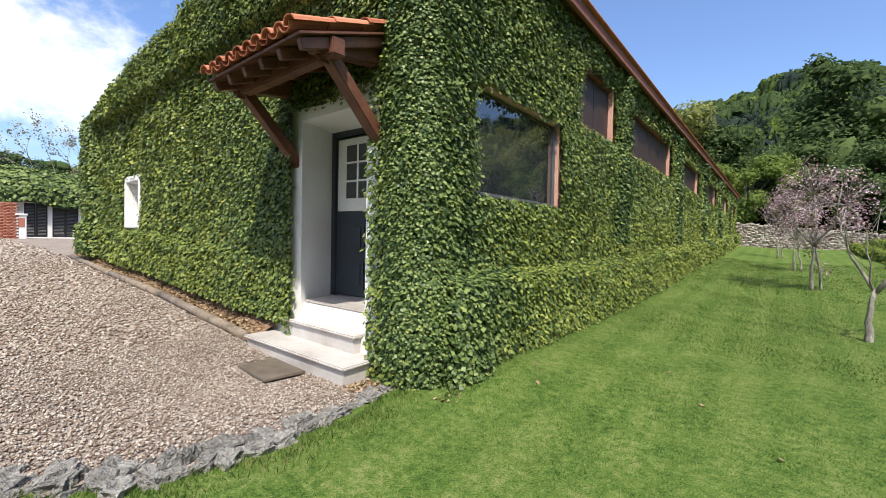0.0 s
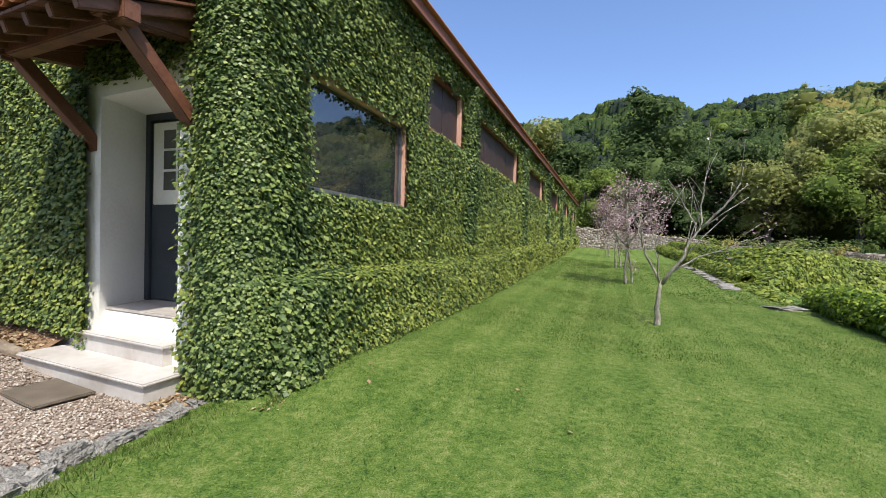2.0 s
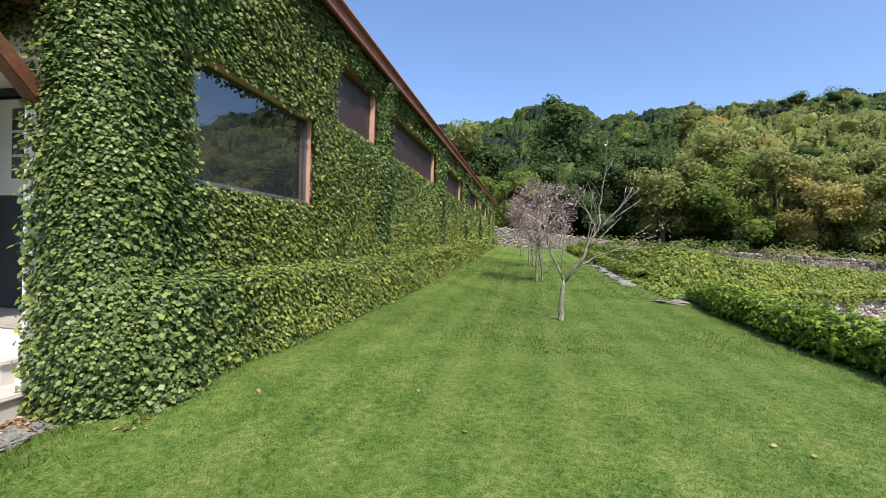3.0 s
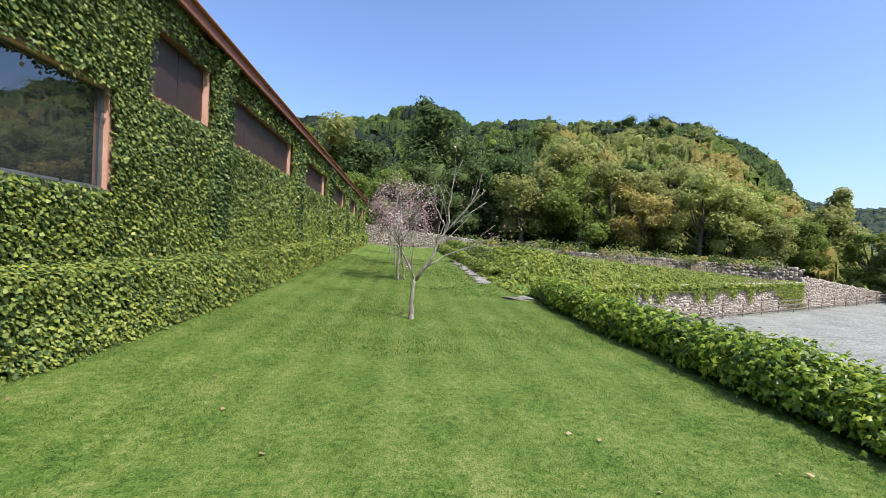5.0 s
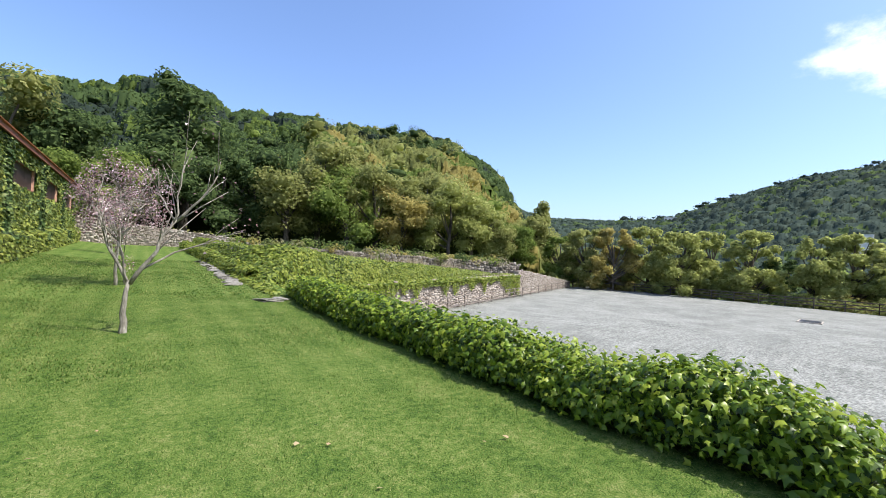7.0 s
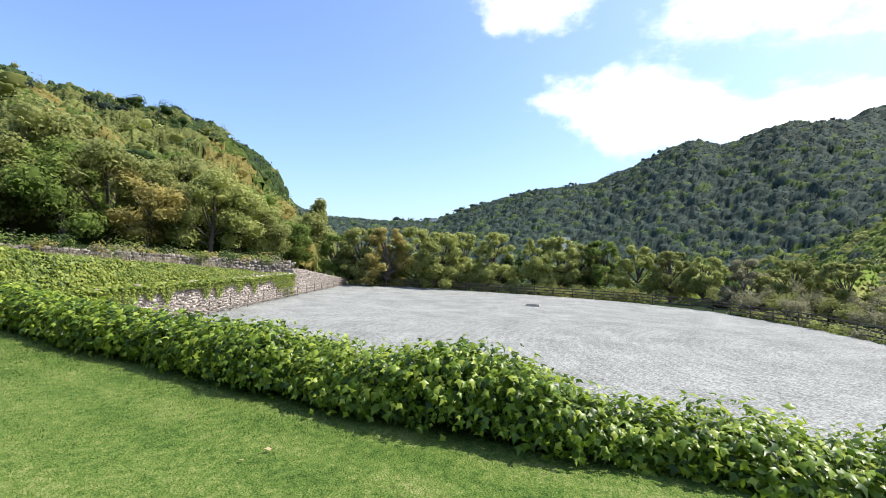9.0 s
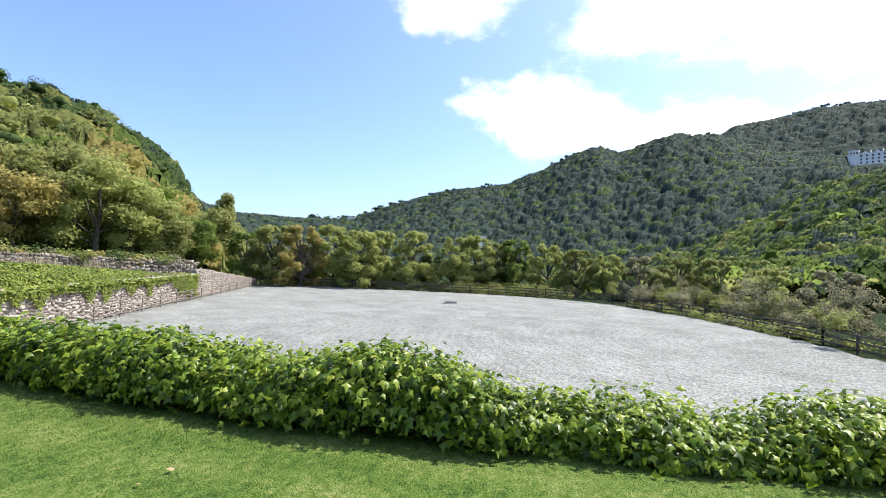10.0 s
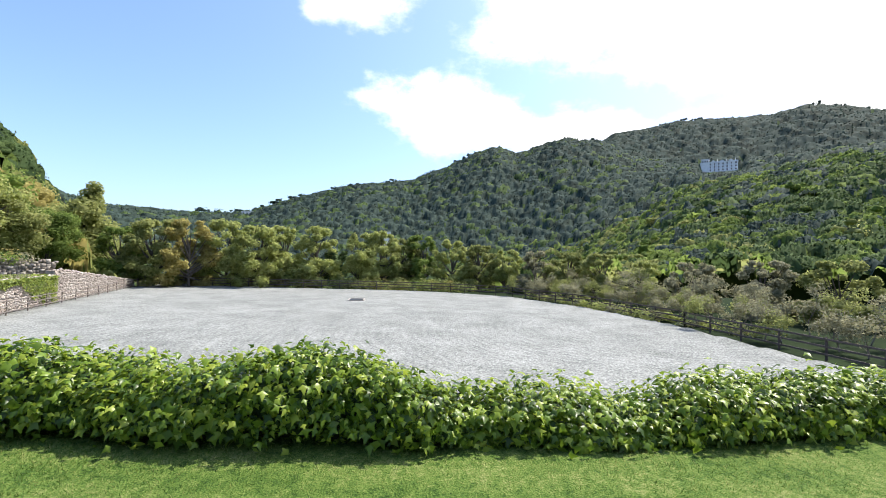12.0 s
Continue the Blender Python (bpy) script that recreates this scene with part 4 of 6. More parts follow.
def hedge_point(y, q):
    """A point of the hedge's skin: q runs from the foot on the lawn over the top to the back."""
    top = np.interp(y, [a for a, _ in HEDGE_TOP], [b for _, b in HEDGE_TOP])
    qs = [0, 0.16, 0.36, 0.52, 0.68, 0.84, 1.0]
    px = [0.26, 0.10, 0.10, 0.27, 0.52, 0.78, 1.0]
    pz = [0.03, 0.22, 0.70, 0.92, 0.94, 0.62, -0.8]
    x = hedge_x(y) + np.interp(q, qs, px)
    z = np.interp(q, qs, pz) * top + lawn_z(x, y)
    p = np.stack([x, y, z], 1)
    b = 0.10 * bumps(p, 3.0, 31) + 0.075 * bumps(p, 7.0, 32) + 0.02 * bumps(p, 17.0, 33)
    p[:, 0] -= b * np.interp(q, [0, 0.2, 0.5, 1], [0.2, 1, 0.3, -0.8])
    p[:, 2] += b * np.interp(q, [0, 0.2, 0.5, 1], [0, 0.2, 1, 0.2])
    return p


def skin(point, a, b, step_a, step_q):
    ya, qa = np.arange(a, b, step_a), np.arange(0, 1.0001, step_q)
    gy, gq = np.meshgrid(ya, qa)
    v = point(gy.ravel(), gq.ravel())
    i = np.arange(gy.size).reshape(gy.shape)
    return v, np.stack([i[:-1, :-1], i[:-1, 1:], i[1:, 1:], i[1:, :-1]], -1).reshape(-1, 4)


def skin_leaves(point, a, b, count, size, leaf, droop=0.8, jitter=0.05, qmax=0.8, out=None):
    y, q = RNG.uniform(a, b, count), RNG.uniform(0.02, qmax, count)
    p = point(y, q)
    h = 0.02
    dy, dq = point(y + h, q) - p, point(y, np.minimum(q + h, 1)) - p
    n = unit(np.cross(dq, dy))
    if out is not None:
        n *= np.sign((n * np.array(out)).sum(1, keepdims=True))
    else:
        n *= np.where(n[:, 2:3] + -n[:, 0:1] < 0, -1, 1)
    pos = p + n * (0.03 + RNG.normal(0, jitter, count))[:, None]
    nn = unit(n + RNG.normal(0, 0.45, (count, 3)) + np.array((0, 0, 0.35)))
    tip = RNG.normal(0, 0.6, (count, 3)) + np.array((-0.35, 0, -droop))
    return pos, nn, tip, size * RNG.uniform(0.5, 1.4, count), leaf


hedge = thing("vine_hedge", "low billowing hedge of glossy green vine leaves along the lawn", "hedge")
v, f = skin(hedge_point, -7, 11.7, 0.12, 0.05)
v2 = v.copy()
v2[:, 0] += 0.05 * np.where(v[:, 0] < hedge_x(v[:, 1]) + 0.5, 1, -1)
v2[:, 2] -= 0.06
tri_mesh("shade_backing", v2, f, M_VINE_BACK, parent=hedge)
pv = [leaves(*skin_leaves(hedge_point, -7, 4.5, 26000, 0.061, LEAF_LOBED, jitter=0.06)), leaves(*skin_leaves(hedge_point, 4.5, 11.7, 10500, 0.075, LEAF_LOBED, jitter=0.06))]
tri_mesh("leaf_mass", np.concatenate([pv[0][0], pv[1][0]]), np.concatenate([pv[0][1], pv[1][1] + len(pv[0][0])]), M_VINE, parent=hedge)["kind"] = "stuff"

pos, nn, tip, size, shape = skin_leaves(hedge_point, -0.9, 2.1, 300, 0.074, LEAF_VINE, jitter=0.03, qmax=0.7)
leaf_parts(hedge, pos + np.array((-0.03, 0, 0.015)), nn, tip, size, M_VINE_ONE, shape)
# shoots standing above the hedge
for y, x, h in ((2.9, 0.5, 0.20), (1.87, 0.5, 0.15), (1.2, 0.5, 0.13), (-1.75, 0.5, 0.17), (4.6, 0.5, 0.12), (6.4, 0.5, 0.14), (0.62, 0.5, 0.10), (-2.6, 0.5, 0.10)):
    x += float(hedge_x(y))
    z = float(hedge_point(np.array([y]), np.array([0.58]))[0, 2]) - 0.05
    stem = tube([(x, y, z), (x + 0.01, y + 0.012, z + h * 0.5), (x, y + 0.03, z + h)], [0.006, 0.004, 0.002], 5)
    part("shoot", stem, M_BARK, hedge)
    m = 12
    q = np.linspace(0.1, 1, m)
    pos = np.stack([x + 0.0 * q, y + 0.03 * q, z + q * h], 1)
    side = np.stack([RNG.normal(0, 0.5, m), np.where(np.arange(m) % 2 > 0, 1.0, -1.0), RNG.uniform(-0.5, 0.2, m)], 1)
    nr = unit(RNG.normal(0, 0.35, (m, 3)) + (-0.5, 0, 0.7))
    leaf_parts(hedge, pos, nr, side, 0.062 * (1.15 - 0.6 * q) * RNG.uniform(0.8, 1.2, m), M_VINE_ONE, LEAF_VINE)

# lines of the bank, from the arena side to the wood: terrace edge, foot and crest of the ivy face, back
BANK = np.array([
    [(4.3, 36, 1.0), (4.25, 17.5, 0.30), (4.5, 11.3, 0.12), (9.5, 19.5, -0.42), (13.2, 21.35, -0.42), (16.7, 23.05, -0.38), (22.9, 26.15, -0.36), (28.5, 28.95, -0.35), (30.5, 29.95, -0.35)],
    [(4.35, 36, 1.05), (4.4, 17.5, 0.35), (4.9, 14.0, 0.22), (9.0, 19.6, -0.25), (13.2, 21.9, -0.30), (16.5, 23.8, -0.30), (22.6, 28.4, -0.30), (28.0, 30.4, -0.30), (30.3, 30.1, -0.33)],
    [(4.8, 36, 1.72), (5.2, 17.8, 1.30), (6.6, 16.6, 1.24), (8.9, 20.1, 1.08), (13.3, 22.5, 0.70), (16.7, 24.4, 0.53), (22.9, 28.9, 0.10), (28.4, 30.8, -0.22), (30.5, 30.3, -0.3)],
    [(6.5, 36.5, 1.65), (7.5, 35.3, 1.35), (9.5, 34.8, 1.2), (11.4, 34.4, 1.0), (17, 33.2, 0.65), (20, 32.6, 0.40), (25, 31.5, 0.05), (29.5, 30.9, -0.25), (30.9, 30.5, -0.3)]])


def bank_point(y, q):
    k = np.linspace(0, 1, BANK.shape[1])
    lines = [np.stack([np.interp(y, k, row[:, i]) for i in range(3)], 1) for row in BANK]
    p = np.zeros((len(y), 3))
    for a, b, q0, q1 in ((0, 1, 0.0, 0.22), (1, 2, 0.22, 0.72), (2, 3, 0.72, 1.0)):
        t = ((q - q0) / (q1 - q0))[:, None]
        inside = (t >= 0) & (t <= 1)
        p = np.where(inside, lines[a] * (1 - t) + lines[b] * t, p)
    roll = np.exp(-((q - 0.70) / 0.10) ** 2)
    p[:, 2] += (0.10 * bumps(p, 0.8, 41) + 0.05 * bumps(p, 2.6, 42)) * (0.3 + 0.7 * roll) + 0.06 * roll * smooth(1.0, 0.7, y)
    p[:, 1] -= 0.12 * np.sin(np.pi * np.clip((q - 0.22) / 0.5, 0, 1)) + 0.06 * bumps(p, 2.2, 43)
    return p


bank = thing("ivy_bank", "wide bank of yellow-green vines below the stone wall", "ivy bank", kind="stuff")
v, f = skin(bank_point, 0, 1.0001, 0.01, 0.02)
v[:, 2] -= 0.06
tri_mesh("shade_backing", v, f, M_VINE_BACK, parent=bank)
pv = leaves(*skin_leaves(bank_point, 0, 1.0, 46000, 0.115, LEAF_IVY, jitter=0.04, qmax=0.86, out=(-0.3, -0.8, 1)))
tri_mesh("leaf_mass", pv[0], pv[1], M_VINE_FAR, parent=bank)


def edge_point(y, q):
    """The leafy roll that hangs over the lawn's far edge."""
    a = q * np.pi
    p = np.stack([4.75 - 0.02 * (y - 11) - 0.28 * np.cos(a), y, lawn_z(4, y) + 0.05 + 0.36 * np.sin(a)], 1)
    b = 0.12 * bumps(p, 1.6, 51)
    p[:, 2] += b
    p[:, 0] -= b
    return p


edge = thing("vine_border", "leafy vine border spilling over the edge of the lawn", "hedge", kind="stuff")
v, f = skin(edge_point, 15.5, 36, 0.2, 0.1)
v[:, 2] -= 0.05
tri_mesh("shade_backing", v, f, M_VINE_BACK, parent=edge)
pv = leaves(*skin_leaves(edge_point, 15.3, 36, 12000, 0.115, LEAF_IVY, qmax=1.0, out=(-0.3, 0, 1)))
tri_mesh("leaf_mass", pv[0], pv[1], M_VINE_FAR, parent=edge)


# ---- stone walls ----
def rubble_wall(name, p, q, zb, zt, thick, label, size=0.32, stone=None):
    """A dry wall: a core with rough stones set proud of its face; the nearest stones are pieces of their own."""
    stone = stone or M_STONE2
    p, q = np.array(p, float), np.array(q, float)
    u = q - p
    ln = np.linalg.norm(u)
    u /= ln
    n = np.array((u[1], -u[0]))
    w = thing(name, label, "wall", kind="structure")
    bm = bmesh.new()
    m = Matrix(((u[0], -n[0], 0, p[0]), (u[1], -n[1], 0, p[1]), (0, 0, 1, 0), (0, 0, 0, 1)))
    vs = [bm.verts.new(m @ Vector(c)) for c in ((0, 0.05, zb[0] - 0.5), (ln, 0.05, zb[1] - 0.5), (ln, 0.05, zt[1] - 0.05), (0, 0.05, zt[0] - 0.05), (0, thick, zb[0] - 0.5), (ln, thick, zb[1] - 0.5), (ln, thick, zt[1] - 0.05), (0, thick, zt[0] - 0.05))]
    for f in ((0, 1, 2, 3), (5, 4, 7, 6), (3, 2, 6, 7), (0, 4, 5, 1), (0, 3, 7, 4), (1, 5, 6, 2)):
        bm.faces.new([vs[i] for i in f])
    part("core", bm, stone, w)
    V = []
    z_rel = 0.0
    while z_rel < 1.0:
        hh = size * RNG.uniform(0.55, 0.8)
        s = RNG.uniform(-0.2, 0)
        hmax = max(zt[0] - zb[0], zt[1] - zb[1])
        while s < ln:
            wl = size * RNG.uniform(0.5, 1.35)
            f = np.clip((s + wl / 2) / ln, 0, 1)
            z0, z1 = zb[0] + (zb[1] - zb[0]) * f, zt[0] + (zt[1] - zt[0]) * f
            zz = z0 + z_rel * (z1 - z0)
            h2 = hh * (z1 - z0) / hmax * RNG.uniform(0.75, 1.4)
            ctr = np.array((s + wl / 2, 0, zz + h2 / 2))
            d = RNG.uniform(0.01, 0.06)
            ctr[2] += RNG.normal(0, 0.2) * h2
            cs = np.array([(-1, 0.06, -1), (1, 0.06, -1), (1, 0.06, 1), (-1, 0.06, 1), (-0.8, -d, -0.75), (0.8, -d, -0.75), (0.8, -d, 0.75), (-0.8, -d, 0.75)]) * (wl / 2 * 0.97, 1, h2 / 2 * 0.97)
            cs = cs + RNG.uniform(-0.16, 0.16, cs.shape) * (size, 0.25, size) + ctr
            V.append(np.stack([p[0] + u[0] * cs[:, 0] - n[0] * cs[:, 1], p[1] + u[1] * cs[:, 0] - n[1] * cs[:, 1], cs[:, 2]], 1))
            s += wl
        z_rel += hh / hmax
    near = sorted(range(len(V)), key=lambda k: (V[k].mean(0)[0] - 2) ** 2 + V[k].mean(0)[1] ** 2)[:140]
    for k in near:
        c = V[k].mean(0)
        st = link_mesh("stone", V[k] - c, FACE, stone, w)
        st.location = c
    rest = [v for k, v in enumerate(V) if k not in set(near)]
    v = np.concatenate(rest)
    f = np.array(FACE)[None] + (np.arange(len(rest)) * 8)[:, None, None]
    tri_mesh("stone_facing", v, f.reshape(-1, 4), stone, parent=w)["kind"] = "stuff"
    return w


FACE = [(4, 5, 6, 7), (0, 1, 5, 4), (1, 2, 6, 5), (2, 3, 7, 6), (3, 0, 4, 7)]
M_STONE3 = mat("weathered_stone", [(0.085, 0.072, 0.058), (0.17, 0.145, 0.12), (0.27, 0.24, 0.205), (0.36, 0.33, 0.29)], 1.4, 0.9, 0.8, 9, island=0.4, dist=0.03)
rubble_wall("wall_end", (-2.6, 38.3), (7.2, 38.3), (1.05, 1.05), (2.95, 2.0), 0.5, "pale rough stone wall closing the end of the lawn", 0.21)
rubble_wall("wall_upper", (7.0, 38.2), (31.4, 30.9), (0.4, -0.6), (1.62, 0.62), 0.6, "grey rough stone wall at the foot of the wood", 0.3, M_STONE3)
rubble_wall("wall_arena", (8.6, 18.98), (30.6, 30.0), (ARENA_Z, ARENA_Z), (-0.47, -0.34), 0.3, "pale stone retaining wall with hanging ivy beside the arena", 0.21)
rubble_wall("wall_ramp", (30.6, 30.0), (47.5, 38.2), (ARENA_Z, ARENA_Z), (0.1, -1.5), 0.6, "pale stone retaining wall falling away beside the arena", 0.21)
rubble_wall("wall_hedge", (6.75, -14), (6.75, 12), (ARENA_Z, ARENA_Z), (-0.75, -0.75), 0.5, "stone retaining wall under the hedge", 0.5)


def strip_ivy():
    p, q = np.array((8.7, 19.03)), np.array((30.6, 30.0))
    ln = np.linalg.norm(q - p)
    u = (q - p) / ln
    n = np.array((u[1], -u[0], 0))
    m = 14000
    s_, d = RNG.uniform(0, ln, m), RNG.uniform(0, 1, m) ** 1.4 * 1.75
    hang = 0.20 + 0.62 * bumps(np.stack([s_, 0 * s_, 0 * s_], 1), 2.4, 81) + 0.5 * smooth(9, 3, s_) + 0.5 * smooth(18.5, 21, s_)
    ok = d < 1.8 * hang.clip(0.12, 1)
    s_, d = s_[ok], d[ok]
    pos = np.stack([p[0] + u[0] * s_, p[1] + u[1] * s_, -0.38 - d], 1) + n * (0.12 + RNG.uniform(0, 0.08, len(s_)))[:, None]
    nn = unit(n + RNG.normal(0, 0.4, (len(s_), 3)) + (0, 0, 0.3))
    v, f = leaves(pos, nn, RNG.normal(0, 0.5, (len(s_), 3)) - (0, 0, 1), 0.105 * RNG.uniform(0.6, 1.3, len(s_)), LEAF_IVY)
    m = 8000
    s_ = RNG.uniform(0, ln, m)
    top = np.stack([p[0] + u[0] * s_, p[1] + u[1] * s_, -0.33 + RNG.normal(0, 0.03, m)], 1) - n * RNG.uniform(-0.18, 0.5, m)[:, None]
    v2, f2 = leaves(top, unit(RNG.normal(0, 0.35, (m, 3)) + (0, -0.2, 1)), RNG.normal(0, 1, (m, 3)) + n, 0.17 * RNG.uniform(0.6, 1.3, m), LEAF_IVY)
    v, f = np.concatenate([v, v2]), np.concatenate([f, f2 + len(v)])
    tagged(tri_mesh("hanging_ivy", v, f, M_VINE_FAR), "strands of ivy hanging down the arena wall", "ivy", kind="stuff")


strip_ivy()


M_DRY = mat("dry_grass", [(0.26, 0.21, 0.13), (0.38, 0.33, 0.22), (0.48, 0.43, 0.32)], 2.0, 0.85, 0.0, island=0.6, trans=0.3)


def dry_fringe(p, q, zp, zq, n, h, wide):
    """Dry stalks standing in tufts along a wall."""
    p, q = np.array(p), np.array(q)
    s_ = RNG.uniform(0, 1, n)
    tuft = bumps(np.stack([s_ * 24, 0 * s_, 0 * s_], 1), 3.0, 83)
    s_ = s_[tuft + RNG.normal(0, 0.12, n) > 0.22]
    m = len(s_)
    pos = np.stack([p[0] + (q[0] - p[0]) * s_, p[1] + (q[1] - p[1]) * s_, zp + (zq - zp) * s_], 1) + np.stack([RNG.normal(0, wide, m), RNG.normal(0, wide, m), np.zeros(m)], 1)
    tip = np.stack([RNG.normal(0, 0.28, m), RNG.normal(0, 0.28, m), np.ones(m)], 1)
    nr = unit(np.stack([RNG.normal(0, 1, m), -np.abs(RNG.normal(0, 1, m)), 0.1 * np.ones(m)], 1))
    v, f = leaves(pos, nr, tip, h * RNG.uniform(0.4, 1.2, m), BLADE, 0.05)
    tagged(tri_mesh("dry_grass", v, f, M_DRY), "tufts of dry pale grass stalks along the stone wall", "dry grass", kind="stuff")


dry_fringe((9, 37.0), (30.5, 30.75), 0.75, -0.35, 4200, 0.95, 0.4)
dry_fringe((20, 24.9), (30.6, 30.2), -0.38, -0.36, 900, 0.5, 0.15)

# ---- arena fence ----
def rail_fence(name, p, q, posts, h, rails, label, group, wood=M_RAIL, half=0.04):
    p, q = Vector((*p, ARENA_Z)), Vector((*q, ARENA_Z))
    fe = thing(name, label, "fence")
    for i in range(posts + 1):
        c = p.lerp(q, i / posts)
        part("post", box(c.x - half, c.x + half, c.y - half, c.y + half, ARENA_Z - 0.1, ARENA_Z + h + 0.04, 0.012), wood, fe)
    off = (q - p).normalized().cross(Vector((0, 0, 1))) * 0.07
    for z in rails:
        for i in range(0, posts, 4):
            a, b = p.lerp(q, i / posts), p.lerp(q, min(i + 4, posts) / posts)
            part("rail", bar(a + off + Vector((0, 0, z)), b + off + Vector((0, 0, z)), 0.035, half * 1.9, 0.006), wood, fe)


for p, q, n, h, rails in (((50.6, 33.2), (51.8, 10.0), 11, 0.95, (0.35, 0.64, 0.92)), ((51.8, 10.0), (50.6, 3.6), 3, 0.95, (0.35, 0.64, 0.92)), ((50.6, 3.6), (47.1, -2.9), 4, 0.95, (0.35, 0.64, 0.92)),
                          ((47.1, -2.9), (38.0, -8.5), 5, 0.9, (0.30, 0.60, 0.87)), ((38.0, -8.5), (28.8, -11.5), 4, 0.85, (0.22, 0.52, 0.82)), ((28.8, -11.5), (14.0, -14.2), 7, 0.8, (0.18, 0.48, 0.77))):
    rail_fence("arena_fence", p, q, n, h, rails, "dark timber post and rail fence along the arena", "fence")
rail_fence("arena_fence", (11.66, 20.1), (47.6, 37.85), 17, 0.82, (0.22, 0.52, 0.82), "thin weathered timber rail fence below the stone wall", "fence", M_RAIL_PALE, 0.028)


# ---- trees ----
def limb_tree(rng, h, spread_, depth=3, r0=0.12, lean=0.15, fork=0.3):
    """Trunk and limbs as tapered tubes; returns the bmesh and the ends of the twigs."""
    bm, ends = bmesh.new(), []

    def grow(p, d, ln, r, lev):
        n = 4
        pts, rad = [p], [r]
        for i in range(n):
            d = (d + Vector((rng.gauss(0, 0.12), rng.gauss(0, 0.12), rng.gauss(0.03, 0.06)))).normalized()
            p = p + d * ln / n
            pts.append(p)
            rad.append(r * (1 - 0.42 * (i + 1) / n))
        tube(pts, rad, 8 if lev == 0 else (6 if lev == 1 else 4), bm)
        if lev == depth:
            ends.extend(pts[1:])
            return
        if lev >= 1:
            ends.append(p)
        for k in range(3 if lev == 0 else rng.choice((2, 3))):
            a = rng.uniform(0, 6.28) + k * 2.2
            t = rng.uniform(0.4, 0.85) * spread_
            s = d.cross(Vector((math.cos(a), math.sin(a), 0.1))).normalized()
            grow(pts[-1] if k < 2 else pts[-2], (d + s * t).normalized(), ln * rng.uniform(0.6, 0.85), rad[-1] * 0.72, lev + 1)

    grow(Vector((0, 0, -0.08)), Vector((rng.gauss(0, lean), rng.gauss(0, lean), 1)).normalized(), h * fork, r0, 0)
    return bm, ends


def clump_crown(rng, centres, radii, count, size, leaf=LEAF_QUAD, flat=0.75, shell=0.25, loose=0.5, up=0.8):
    """Leaves gathered in uneven clumps, thickest on their outer shell."""
    w = radii ** 2
    k = rng.choice(len(centres), count, p=w / w.sum())
    d = unit(rng.normal(size=(count, 3)))
    r = radii[k] * rng.uniform(shell, 1.0, count) ** 0.45
    p = centres[k] + d * r[:, None] * (1, 1, flat)
    n = unit(d + rng.normal(0, loose, (count, 3)) + (0, 0, up))
    return leaves(p, n, rng.normal(size=(count, 3)), size * rng.uniform(0.6, 1.4, count), leaf)


BALL = bmesh.new()
bmesh.ops.create_icosphere(BALL, subdivisions=2, radius=1.0)
BALL_V, BALL_F = np.array([tuple(v.co) for v in BALL.verts]), np.array([[v.index for v in f.verts] for f in BALL.faces])
BALL.free()


def core_clumps(rng, centres, radii, flat=0.75):
    """Ragged dense lumps of leafage inside a far crown."""
    ph = rng.uniform(0, 6.28, (len(centres), 1, 3))
    lump = 0.16 * np.sin(BALL_V[None] * 5.0 + ph).sum(-1, keepdims=True)
    v = BALL_V[None] * (1 + lump + rng.normal(0, 0.11, (len(centres), len(BALL_V), 1))) * radii[:, None, None] * (1, 1, flat) + centres[:, None]
    f = BALL_F[None] + (np.arange(len(centres)) * len(BALL_V))[:, None, None]
    return v.reshape(-1, 3), f.reshape(-1, 3)


def crown_template(seed, kind):
    """A crown of unit height over the ground, with trunk limbs below it."""
    rng = np.random.default_rng(seed)
    if kind == "pine":
        n = 13
        c = np.stack([rng.normal(0, 0.10, n), rng.normal(0, 0.10, n), np.linspace(0.35, 0.97, n)], 1)
        r = np.interp(c[:, 2], [0.35, 0.6, 0.97], [0.24, 0.2, 0.07])
        c[:, :2] *= (r * 9)[:, None] ** 0.7
    elif kind == "umbrella":
        n = 11
        a = rng.uniform(0, 6.28, n)
        c = np.stack([0.26 * np.cos(a) * rng.uniform(0.2, 1, n), 0.26 * np.sin(a) * rng.uniform(0.2, 1, n), rng.uniform(0.78, 0.9, n)], 1)
        r = rng.uniform(0.10, 0.16, n)
    elif kind == "full":
        n = 56
        a, z = rng.uniform(0, 6.28, n), rng.uniform(0.10, 0.93, n)
        w = 0.33 * np.sqrt(np.clip(1 - ((z - 0.42) / 0.58) ** 2, 0.05, 1))
        c = np.stack([w * np.cos(a) * rng.uniform(0.35, 1, n), w * np.sin(a) * rng.uniform(0.35, 1, n), z], 1)
        r = rng.uniform(0.06, 0.115, n) * np.interp(z, [0, 0.7, 0.95], [1.1, 1.0, 0.7])
    else:
        n = 18
        a, z = rng.uniform(0, 6.28, n), rng.uniform(0.28, 0.88, n)
        w = 0.34 * np.sqrt(np.clip(1 - ((z - 0.55) / 0.42) ** 2, 0.05, 1))
        c = np.stack([w * np.cos(a) * rng.uniform(0.3, 1, n), w * np.sin(a) * rng.uniform(0.3, 1, n), z], 1)
        r = rng.uniform(0.10, 0.19, n)
    return c, r


TEMPL = [crown_template(200 + i, k) for i, k in enumerate(("round", "round", "round", "pine", "umbrella", "round", "full", "full", "full"))]


